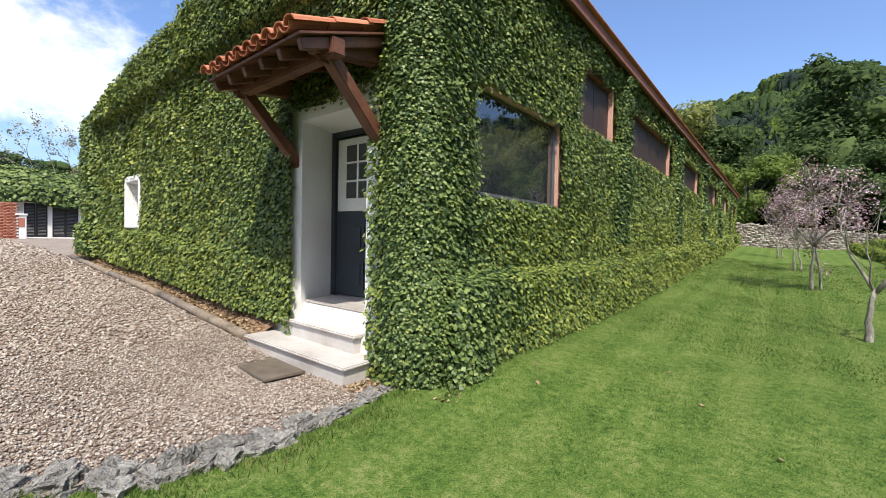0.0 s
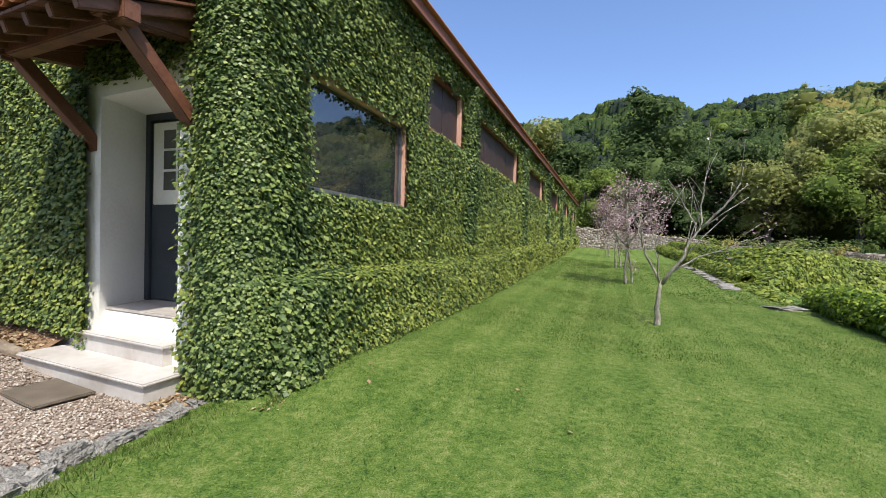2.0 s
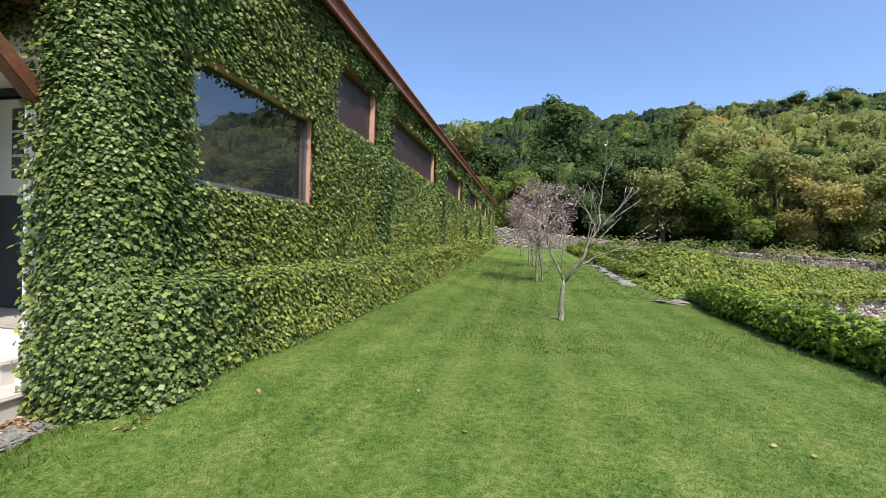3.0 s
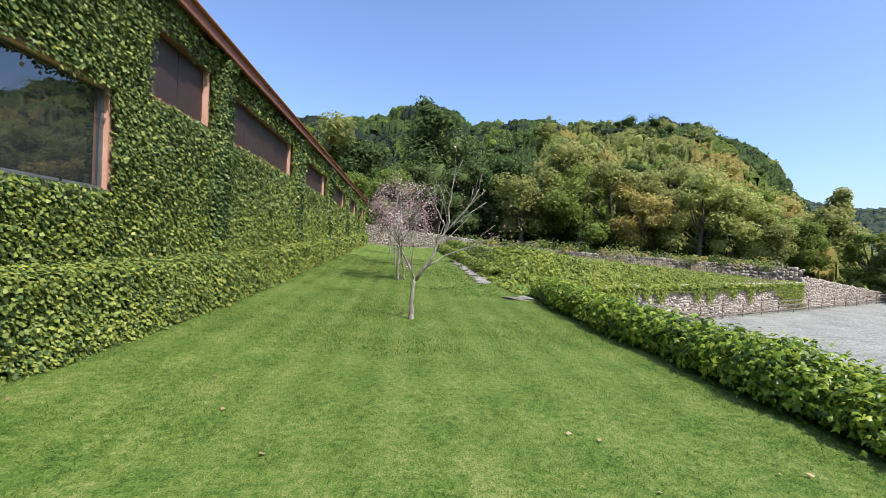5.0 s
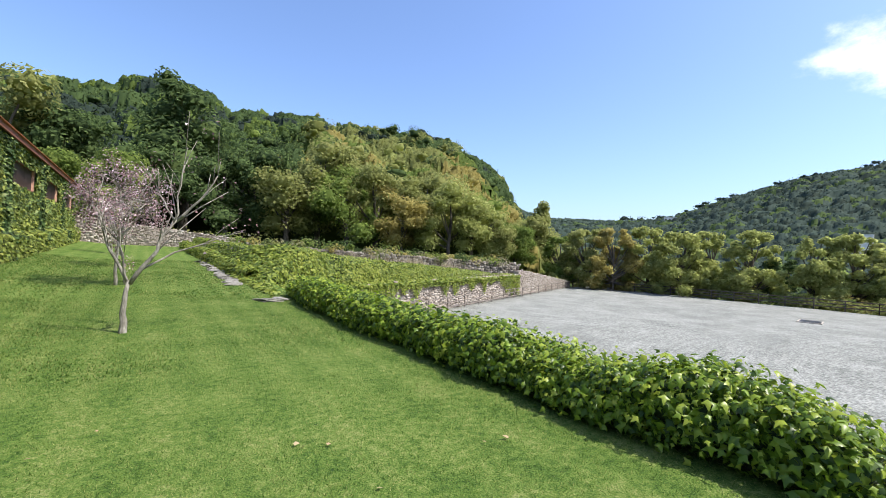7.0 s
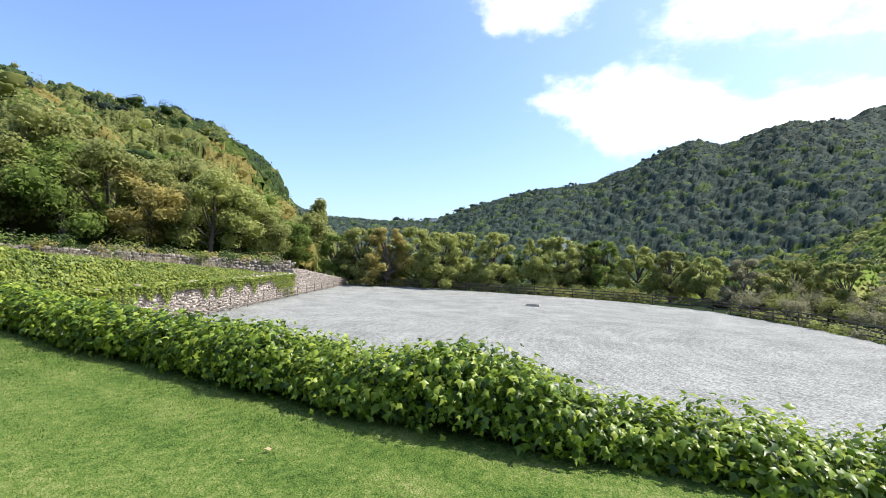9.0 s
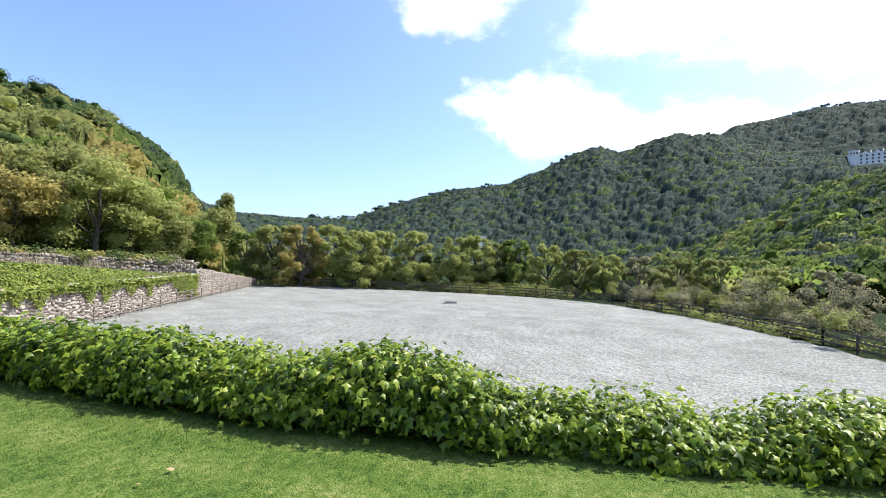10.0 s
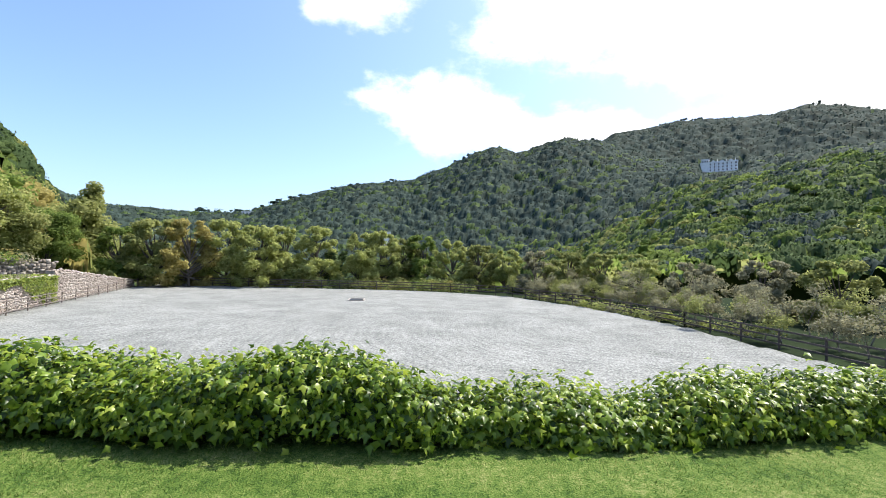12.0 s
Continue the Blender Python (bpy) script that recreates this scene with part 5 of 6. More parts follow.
def stuff_wood(name, places, label, count, leaf_size, cores=8, loose=0.35, core=0.62):
    """Many trees too far to count, as one mesh: places are rows of x, y, z, height, width factor, template, colour."""
    V, F, I, k = [], [], [], 0
    for x, y, z, h, wf, t, col in places:
        c, r = TEMPL[int(t)]
        a = RNG.uniform(0, 6.28)
        pick = RNG.permutation(len(c))[:cores] if cores < len(c) else np.arange(len(c))
        got = [core_clumps(RNG, c[pick] * (h * wf, h * wf, h), r[pick] * h * core * wf ** 0.6)]
        if count:
            got.append(clump_crown(RNG, c * (h * wf, h * wf, h), r * h * 1.05 * wf ** 0.6, int(count), leaf_size * h, shell=0.6, loose=loose))
        for v, f in got:
            V.append(np.stack([v[:, 0] * math.cos(a) - v[:, 1] * math.sin(a) + x, v[:, 0] * math.sin(a) + v[:, 1] * math.cos(a) + y, v[:, 2] + z], 1))
            F.append(f + k)
            I.append(np.full(len(f), int(col)))
            k += len(v)
    ob = tri_mesh(name, np.concatenate(V), np.concatenate(F), FOL, np.concatenate(I))
    return tagged(ob, label, "woodland", kind="stuff")


def polar(az, d):
    return 1.5 + d * np.cos(np.radians(az)), d * np.sin(np.radians(az))


MANSION_D = next(d for d in range(110, 900, 2) if float(land(*polar(-27.1, d))) > 1.4 + d * math.tan(radians(9.9)))
rg = np.random.default_rng(5)


def canopy_wood(name, label, az0, az1, step_az, ds, crown, tall, cols, cards, card_size, seed, clear=None, fade=0.0):
    """A closed wood seen from afar: a rolling canopy of many rounded crowns, roughened with sprays of leaf."""
    g = np.random.default_rng(seed)
    azs = np.arange(az0, az1, step_az)
    ga, gd = np.meshgrid(azs, ds)
    x, y = polar(ga, gd)
    base = land(x.ravel(), y.ravel()).reshape(x.shape)
    top = base + 0.5
    who = np.zeros(x.shape, int)
    d = ds[0]
    while d < ds[-1]:
        r0 = crown(d)
        for az in np.arange(az0, az1, math.degrees(r0 * 1.05 / d)):
            a_, d_ = az + g.uniform(-0.5, 0.5) * math.degrees(r0 / d), d + g.uniform(-0.5, 0.5) * r0
            r = r0 * g.uniform(0.65, 1.35)
            h = tall(d_) * g.uniform(0.6, 1.15) * (min(1.0, max(0.05, (a_ - az0) / fade)) if fade else 1.0)
            if clear and abs(a_ - clear[0]) < clear[1] and d_ < clear[3]:
                h = min(h, max(0.6, 1.4 + d_ * math.tan(radians(clear[2])) - float(land(*polar(a_, d_)))))
            cx, cy = polar(a_, d_)
            w = math.degrees(r / d_) * 1.1
            i0, i1 = np.searchsorted(azs, (a_ - w, a_ + w))
            j0, j1 = np.searchsorted(ds, (d_ - r * 1.1, d_ + r * 1.1))
            if i1 <= i0 or j1 <= j0:
                continue
            sl = (slice(j0, j1), slice(i0, i1))
            rho = np.hypot(x[sl] - cx, y[sl] - cy) / r
            dome = float(land(cx, cy)) + h - r * 1.15 * (1 - np.sqrt(np.clip(1 - rho ** 2, 0, 1)))
            hit = (rho < 1) & (dome > top[sl])
            top[sl] = np.where(hit, dome, top[sl])
            who[sl] = np.where(hit, cols(a_, d_, g), who[sl])
        d += r0 * 0.85
    rough = np.minimum(0.35 * np.asarray([crown(k) for k in ds]) ** 0.5, 0.8)[:, None]
    p = np.stack([x.ravel(), y.ravel(), top.ravel()], 1)
    lumps = (0.5 * bumps(p, 1.3, seed) + g.normal(0, 0.5, len(p))).reshape(x.shape)
    top = top + rough * lumps
    v = np.stack([x + rough * g.normal(0, 0.4, x.shape), y + rough * g.normal(0, 0.4, x.shape), top], -1).reshape(-1, 3)
    i = np.arange(x.size).reshape(x.shape)
    f = np.stack([i[:-1, :-1], i[1:, :-1], i[1:, 1:], i[:-1, 1:]], -1).reshape(-1, 4)[:, ::-1]
    col = who[:-1, :-1].ravel()
    n = np.cross(v[f[:, 2]] - v[f[:, 0]], v[f[:, 3]] - v[f[:, 1]])
    area = np.linalg.norm(n, axis=1) / (gd[:-1, :-1].ravel() ** 1.2)
    k = g.choice(len(f), cards, p=area / area.sum())
    n = n[k]
    n = unit(n * np.sign(n[:, 2:3]) + 1e-9)
    size = card_size * np.hypot(v[f[k, 0], 0], v[f[k, 0], 1]) * g.uniform(0.5, 1.4, cards)
    lv, lf = leaves(v[f[k]].mean(1) + n * (size * 0.2)[:, None], unit(n + g.normal(0, 0.55, (cards, 3))), g.normal(size=(cards, 3)), size, LEAF_QUAD)
    body = thing(name, label, "woodland", kind="stuff")
    can = tri_mesh("canopy", v, f, FOL, col, parent=body)
    can.data.polygons.foreach_set("use_smooth", [True] * len(f))
    tri_mesh("leaf_sprays", lv, lf, FOL, np.repeat(col[k], 2), parent=body)


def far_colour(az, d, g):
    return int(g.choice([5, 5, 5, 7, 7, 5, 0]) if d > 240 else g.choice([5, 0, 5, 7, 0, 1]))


def valley_colour(az, d, g):
    # The darker mix to the right paints the slope's trees as shadowed.
    return int(g.choice([0, 1, 1, 2, 0, 1, 2] if az > -20 else ([0, 1, 1, 0, 2, 5, 0] if az > -31 else [0, 0, 5, 0, 1])))


def steps_out(a, b, first, last):
    out = [a]
    while out[-1] < b:
        out.append(out[-1] + np.interp(out[-1], [a, b], [first, last]))
    return np.array(out)


def hill_colour(az, d, g):
    return int(g.choice([0, 0, 7, 1, 0] if az > 74 else ([0, 0, 2, 7, 0] if d > 104 else [2, 1, 2, 4, 0, 3])))


canopy_wood("hillside_wood", "dense mixed green wood covering the near hillside", 40, 108, 0.2, steps_out(58, 150, 0.7, 1.1), lambda d: np.interp(d, [58, 150], [3.0, 4.3]), lambda d: np.interp(d, [58, 100, 150], [7.5, 7.0, 7.4]), hill_colour, 130000, 0.0034, 8, None, 7.0)
rows = []
for az, d in zip(np.concatenate([rg.uniform(41, 107, 165), rg.uniform(166, 180, 45)]), rg.uniform(62, 138, 210)):
    x, y = polar(az, d)
    z = float(land(x, y))
    top = 1.4 + d * math.tan(math.radians(float(sky_line(NEAR_SKY, az))))
    h = min(9.0 * rg.uniform(0.85, 1.3), top - z + rg.uniform(-0.4, 0.8))
    if h < 3:
        continue
    rows.append((x, y, z, h, rg.uniform(0.9, 1.3), rg.choice([0, 1, 2, 5]) if d < 110 else rg.choice([0, 4, 5]), hill_colour(az, d, rg)))
x, y = polar(72.2, 122)
rows.append((x, y, float(land(x, y)), 1.4 + 122 * math.tan(radians(16.8)) - float(land(x, y)), 0.5, 1, 2))
stuff_wood("hillside_trees", rows, "taller mixed trees standing out of the hillside wood", 620, 0.027, 6, 0.6, 0.55)
MANSION_GAP = (-27.1, 2.5, 10.05, MANSION_D + 12)
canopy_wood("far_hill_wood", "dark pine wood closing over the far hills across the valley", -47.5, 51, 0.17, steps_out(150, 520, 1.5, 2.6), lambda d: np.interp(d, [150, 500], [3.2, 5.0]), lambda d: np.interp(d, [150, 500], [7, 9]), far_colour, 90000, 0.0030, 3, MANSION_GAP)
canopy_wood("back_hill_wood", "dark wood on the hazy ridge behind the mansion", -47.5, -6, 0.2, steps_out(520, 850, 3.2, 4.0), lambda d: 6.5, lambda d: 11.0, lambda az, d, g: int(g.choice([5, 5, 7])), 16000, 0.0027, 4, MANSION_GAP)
canopy_wood("valley_wood", "bright and dark green wood on the slope beyond the arena", -48, 3, 0.19, steps_out(64, 216, 0.7, 1.6), lambda d: np.interp(d, [60, 215], [2.0, 3.4]), lambda d: np.interp(d, [60, 215], [5, 8]), valley_colour, 190000, 0.0036, 6, MANSION_GAP)
rows = []
for az, d in zip(rg.uniform(-46, 0, 46), 85 + 120 * rg.uniform(0, 1, 46)):
    x, y = polar(az, d)
    if abs(az + 27.1) > 3.2 or d < MANSION_D - 40:
        rows.append((x, y, float(land(x, y)), rg.uniform(7, 11), rg.uniform(0.7, 1.0), rg.choice([0, 1, 4, 2]), rg.choice([0, 1, 1, 2])))
stuff_wood("standing_pines", rows, "taller dark trees standing out of the wooded slope", 420, 0.030, 9, 0.6, 0.7)
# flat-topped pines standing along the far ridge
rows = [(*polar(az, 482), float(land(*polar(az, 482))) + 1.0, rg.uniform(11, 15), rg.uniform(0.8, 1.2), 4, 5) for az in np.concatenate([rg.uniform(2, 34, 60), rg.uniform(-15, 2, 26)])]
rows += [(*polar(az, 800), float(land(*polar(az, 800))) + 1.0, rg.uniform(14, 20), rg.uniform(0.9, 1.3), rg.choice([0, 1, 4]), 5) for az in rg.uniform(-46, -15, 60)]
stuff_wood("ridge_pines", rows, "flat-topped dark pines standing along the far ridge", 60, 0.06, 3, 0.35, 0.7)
V_, F_ = [], []
for x, y, z, h, *_ in rows:
    b = tube([(x, y, z - 1), (x + 0.3, y, z + 0.5 * h), (x, y + 0.3, z + 0.84 * h)], [0.32, 0.24, 0.14], 4)
    b.verts.index_update()
    F_ += [[v.index + len(V_) for v in f.verts] for f in b.faces if len(f.verts) == 4]
    V_ += [tuple(v.co) for v in b.verts]
    b.free()
tagged(link_mesh("pine_trunks", V_, F_, M_BARK), "bare trunks of the pines on the far ridge", "woodland", kind="stuff")


def make_tree(name, label, at, h, wf, t, col, group, seed, count=1500, leaf=0.05):
    rng = random.Random(seed)
    tr = thing(name, label, "tree", at, rng.uniform(0, 360), group)
    c, r = TEMPL[t]
    bm = bmesh.new()
    k_ = 0.6 if t > 5 else 1.0
    tube([(0, 0, -0.3), (0.02 * h, 0, 0.25 * h), (0, 0.02 * h, 0.55 * h), (0, 0, 0.8 * h)], [0.03 * h * k_, 0.022 * h * k_, 0.013 * h * k_, 0.005 * h], 7, bm)
    for k in range(0, len(c), 2):
        e = Vector(c[k]) * h
        e.x *= wf
        e.y *= wf
        b = Vector((0, 0, max(0.2 * h, e.z * 0.55)))
        tube([b, b.lerp(e, 0.5) + Vector((0, 0, -0.02 * h)), e], [0.011 * h, 0.007 * h, 0.003 * h], 5, bm)
    part("trunk", bm, M_BARK_DARK, tr)
    g = np.random.default_rng(seed)
    v, f = clump_crown(g, c * (h * wf, h * wf, h), r * h, count, leaf * h, loose=0.7, shell=0.4, up=0.8)
    v2, f2 = core_clumps(g, c * (h * wf, h * wf, h), r * h * (0.60 if t > 5 else 0.52))
    tri_mesh("crown", np.concatenate([v, v2]), np.concatenate([f, f2 + len(v)]), FOL[col], parent=tr)
    return tr


# trees along the foot of the wood, above the stone wall
front = [(98, 52, 8.5, 1.1, 1, 0), (94, 49, 9, 1.2, 0, 1), (90, 52, 10, 1.1, 2, 0), (86.3, 58, 18.2, 0.75, 3, 0), (82, 50, 11, 1.15, 5, 0), (78.5, 52, 12, 1.1, 0, 0), (75, 49, 11.5, 1.1, 1, 2),
         (71.5, 53, 13.5, 1.0, 2, 2), (68, 49, 10.5, 1.15, 5, 1), (64.5, 51, 11.5, 1.15, 0, 2), (61, 49, 9.5, 1.2, 1, 4), (58, 52, 11, 1.15, 2, 2), (55, 50, 9.5, 1.2, 5, 3), (52, 53, 9.5, 1.15, 0, 3), (49.3, 54, 7.5, 1.2, 1, 2), (46.5, 58, 7.0, 1.15, 2, 1), (101.5, 56, 17.0, 0.8, 1, 2), (97, 58, 13.5, 1.0, 2, 0)]
for i, (az, d, h, wf, t, col) in enumerate(front):
    x, y = polar(az, d)
    z = float(land(x, y))
    make_tree("tree", ("tall dark green conifer at the edge of the wood", "leafy dark green tree at the edge of the wood", "leafy green tree at the edge of the wood", "olive-green tree above the stone wall", "yellow-green tree above the stone wall", "ochre-tinged spring tree above the stone wall")[0 if t == 3 else 1 + min(col, 4)], (x, y, z), h, wf, t, col, "trees at the edge of the wood", 300 + i, 6400, 0.0215)
# the row beyond the arena
beyond = [(44.0, 70, 12.5, 0.6, 3, 2), (41, 62, 7.5, 1.2, 6, 1), (38, 60, 8.6, 1.15, 7, 2), (34.6, 58, 8.6, 1.2, 8, 4), (31, 60, 8.8, 1.15, 6, 3), (27.5, 57, 8.2, 1.15, 7, 3), (24.6, 60, 8.4, 1.1, 8, 3), (21.0, 57, 8.3, 1.1, 6, 3), (18.6, 59, 5.4, 1.3, 7, 0), (16.0, 56, 7.6, 1.15, 8, 3), (13.0, 57, 7.9, 1.15, 6, 3), (10.2, 58, 7.2, 1.2, 7, 2),
          (7.5, 57, 7.6, 1.2, 8, 1), (4.0, 56, 6.9, 1.25, 6, 3), (0.6, 55, 6.4, 1.25, 7, 2), (-2.6, 54, 5.8, 1.3, 8, 3), (-6.5, 52, 5.6, 1.4, 6, 6), (-10.5, 50, 5.6, 1.4, 7, 2), (-14.5, 47, 5.4, 1.4, 8, 2), (-19, 44, 4.6, 1.4, 6, 3), (-24, 41, 4.6, 1.5, 7, 6), (-30, 38, 4.8, 1.5, 8, 6), (-36, 36, 4.8, 1.5, 6, 2), (-43, 34, 5.0, 1.5, 7, 6), (-50, 33, 5.0, 1.5, 8, 1)]
for i, (az, d, h, wf, t, col) in enumerate(beyond):
    x, y = polar(az, d)
    z = -2.9 if i else -2.6
    make_tree("tree", ("dark green", "fresh green", "olive-green", "yellow-green", "ochre-brown", "dark green", "thinly leafed brownish")[col] + " tree beyond the arena fence", (x, y, z), h, wf, t, col, "trees beyond the arena", 400 + i, 8200, 0.0265)

# shrubs outside the long side of the arena
r_ = random.Random(21)
for i in range(44):
    x = 48 - (i % 26) * 1.35 - (0.7 if i >= 26 else 0)
    y = np.interp(x, [14, 21, 28.8, 38, 47, 50.5], [-14.4, -12.9, -11.7, -8.7, -3.1, 3]) - r_.uniform(0.7, 2.6) - (3.0 if i >= 26 else 0)
    g = np.random.default_rng(500 + i)
    h = r_.uniform(2.4, 3.8) * (1.25 if i >= 26 else 1)
    sh = thing("shrub", "thin twiggy brownish-green shrub beside the arena fence", "shrub", (x, y, ARENA_Z - 0.3), 0, "shrubs by the arena")
    bm, ends = limb_tree(random.Random(600 + i), h * 1.3, 1.2, 3, 0.045, 0.2, 0.22)
    part("branchwork", bm, M_BARK, sh)
    e = np.array([tuple(q) for q in ends])
    v, f = clump_crown(g, e, np.full(len(e), 0.34), 1050, 0.082)
    tri_mesh("leaf_cover", v, f, FOL[6 if i % 3 else 2], parent=sh)


def undergrowth(name, label, p, q, zp, zq, n, rad, cols, count, size):
    """Low leafy growth in uneven clumps along a line."""
    s_ = RNG.uniform(0, 1, n)
    c = np.stack([p[0] + (q[0] - p[0]) * s_, p[1] + (q[1] - p[1]) * s_, zp + (zq - zp) * s_], 1) + RNG.normal(0, 0.35, (n, 3)) * (1, 1, 0.4)
    V, F, I, k = [], [], [], 0
    for c_ in c:
        v, f = clump_crown(RNG, c_[None], np.array([rad * RNG.uniform(0.5, 1.4)]), count, size)
        V.append(v)
        F.append(f + k)
        I.append(np.full(len(f), RNG.choice(cols)))
        k += len(v)
    tagged(tri_mesh(name, np.concatenate(V), np.concatenate(F), FOL, np.concatenate(I)), label, "undergrowth", kind="stuff")


undergrowth("undergrowth", "tangled low growth along the top of the stone wall", (8, 38.8), (31, 31.8), 1.7, 0.7, 70, 0.6, [2, 4, 0, 1, 6], 130, 0.13)
undergrowth("undergrowth", "dark low growth at the foot of the wood", (2, 41.5), (33, 34.5), 1.6, 0.6, 60, 1.3, [0, 1, 0, 2], 170, 0.16)
undergrowth("undergrowth", "fresh green low growth behind the far arena fence", (53.2, 34), (53.4, 2), ARENA_Z + 0.5, ARENA_Z + 0.3, 90, 1.1, [3, 2, 1, 3, 4], 190, 0.15)
undergrowth("undergrowth", "yellow-green low growth beside the arena fence", (46.5, -5.0), (26, -13.4), ARENA_Z + 0.1, ARENA_Z + 0.1, 70, 0.55, [3, 3, 2, 6], 120, 0.12)


# ---- small trees on the lawn ----
def lawn_tree(name, label, at, stems, seed, blossoms=0, greens=0, clumps=None, r0=0.07):
    """A young tree from its limbs: each a row of (points), thick at its foot; twigs and blossom follow the ends."""
    tr = thing(name, label, "tree", at, 0, "young trees on the lawn")
    rng = random.Random(seed)
    bm, ends = bmesh.new(), []
    for r, pts in stems:
        pts = [Vector(p) for p in pts]
        fine = []
        for a, b in zip(pts, pts[1:]):
            fine += [a.lerp(b, k / 3) + Vector((rng.gauss(0, 0.012), rng.gauss(0, 0.012), 0)) for k in range(3)]
        fine.append(pts[-1])
        n = len(fine)
        tube(fine, [r * (1 - 0.6 * i / (n - 1)) for i in range(n)], 8, bm)
        for k in range(6 if r < 0.05 else 0):
            p = fine[-1 - k % (len(fine) - 2)]
            d = (fine[-1] - fine[-3]).normalized()
            e = p + (d + Vector((rng.gauss(0, 0.5), rng.gauss(0, 0.5), rng.gauss(0.3, 0.3)))) * rng.uniform(0.15, 0.5)
            tube([p, p.lerp(e, 0.5) + Vector((0, 0, 0.02)), e], [r * 0.34, r * 0.25, 0.004], 5, bm)
            ends.append(tuple(e))
    g = np.random.default_rng(seed)
    if clumps:
        c, rad, n = clumps
        d = unit(g.normal(size=(n, 3))) * (g.uniform(0.35, 1, (n, 1)) ** 0.5) * np.array(rad)
        tops = [Vector(st[1][-1]) for st in stems]
        for q in d + np.array(c):
            q = Vector(q)
            p = min(tops, key=lambda t: (t - q).length)
            tube([p, p.lerp(q, 0.5) + Vector((rng.gauss(0, 0.05), rng.gauss(0, 0.05), 0.05)), q], [0.016, 0.010, 0.004], 5, bm)
            ends.append(tuple(q))
    part("trunk", bm, M_BARK_PALE, tr, smooth=True)
    e = np.array(ends)
    if blossoms:
        v, f = clump_crown(g, e, np.full(len(e), 0.24), blossoms, 0.040, flat=1.0)
        tri_mesh("blossom", v, f, M_BLOSSOM, parent=tr)["label"] = "pale pink blossom and reddish young leaves"
    if greens:
        v, f = clump_crown(g, e[: max(4, len(e) // 3)], np.full(max(4, len(e) // 3), 0.2), greens, 0.04, flat=1.0)
        tri_mesh("young_leaves", v, f, FOL[3], parent=tr)
    return tr


lawn_tree("young_tree", "young bare tree with pale forking branches standing in the lawn", (1.60, 8.05, 0.0), [
    (0.062, [(0, 0, -0.08), (-0.02, 0, 0.3), (0.04, 0, 0.78)]), (0.026, [(0.02, 0, 0.74), (-0.16, 0.1, 1.1), (-0.32, 0.15, 1.5), (-0.4, 0.2, 1.85)]),
    (0.016, [(0.0, 0, 0.76), (-0.06, -0.15, 1.15), (-0.10, -0.2, 1.6)]), (0.034, [(0.04, 0, 0.74), (0.26, -0.1, 1.1), (0.45, -0.1, 1.5), (0.60, -0.05, 1.72)]),
    (0.016, [(0.58, -0.05, 1.68), (0.62, 0.0, 2.1), (0.68, 0.1, 2.6)]), (0.023, [(0.6, -0.05, 1.7), (0.9, -0.15, 2.05), (1.12, -0.2, 2.45)]), (0.016, [(0.58, 0, 1.7), (0.42, 0.1, 2.0), (0.32, 0.2, 2.25)]),
    (0.017, [(0.12, 0, 0.9), (0.6, 0.1, 1.22), (1.0, 0.1, 1.38), (1.32, 0.1, 1.5)])], 12, 150, 0)
for (x, y), sd, bl, rad, lab in (((1.24, 14.3), 5, 5200, (1.26, 1.26, 1.05), "young flowering tree with a round pale pink crown on the lawn"), ((1.0, 20.0), 8, 1100, (0.7, 0.7, 0.7), "young flowering tree further up the lawn"), ((0.5, 27.5), 9, 900, (0.7, 0.7, 0.7), "young flowering tree near the end wall")):
    lawn_tree("young_tree", lab, (x, y, float(lawn_z(x, y))), [(0.052, [(0, 0, -0.08), (-0.03, 0, 0.6), (0.02, 0, 1.2)]), (0.036, [(0.22, 0.05, -0.08), (0.14, 0.05, 0.6), (0.02, 0.05, 1.15)]),
        (0.035, [(0.02, 0, 1.15), (-0.35, 0.1, 1.6), (-0.6, 0.2, 2.1)]), (0.035, [(0.02, 0, 1.15), (0.35, -0.1, 1.65), (0.6, -0.3, 2.2)]), (0.04, [(0.02, 0, 1.15), (0.05, 0.2, 1.8), (0.0, 0.3, 2.5)])], sd, bl, bl // 12, ((0.05, 0, 2.3), rad, 70))

# drain in the arena
drain = thing("drain_cover", "dark slotted drain cover in a pale concrete frame", "drain cover", (39.0, 10.8, ARENA_Z), 12)
part("cover", box(-0.85, 0.85, -0.56, 0.56, -0.02, 0.045, 0.01), M_BLACK, drain)
for q in ((-0.95, 0.95, -0.66, -0.57), (-0.95, 0.95, 0.57, 0.66), (-0.95, -0.86, -0.57, 0.57), (0.86, 0.95, -0.57, 0.57)):
    part("frame_bar", box(*q, -0.02, 0.05, 0.01), M_STONE2, drain)
# slatted timber gates at the arena entrance


def hurdle(name, label, p, q, h, slats):
    """A slatted gate between two posts."""
    p, q = Vector((*p, ARENA_Z)), Vector((*q, ARENA_Z))
    gt = thing(name, label, "gate")
    for c in (p, q):
        part("post", box(c.x - 0.06, c.x + 0.06, c.y - 0.06, c.y + 0.06, ARENA_Z - 0.1, ARENA_Z + h + 0.08, 0.015), M_RAIL_PALE, gt)
    for k in range(slats):
        z = Vector((0, 0, 0.12 + (h - 0.16) * k / (slats - 1)))
        part("slat", bar(p + z, q + z, 0.035, 0.6 * h / slats, 0.006), M_RAIL_PALE, gt)
    part("brace", bar(p + Vector((0.04, 0.04, 0.12)), q + Vector((0.04, 0.04, h - 0.05)), 0.03, 0.08, 0.006), M_RAIL_PALE, gt)


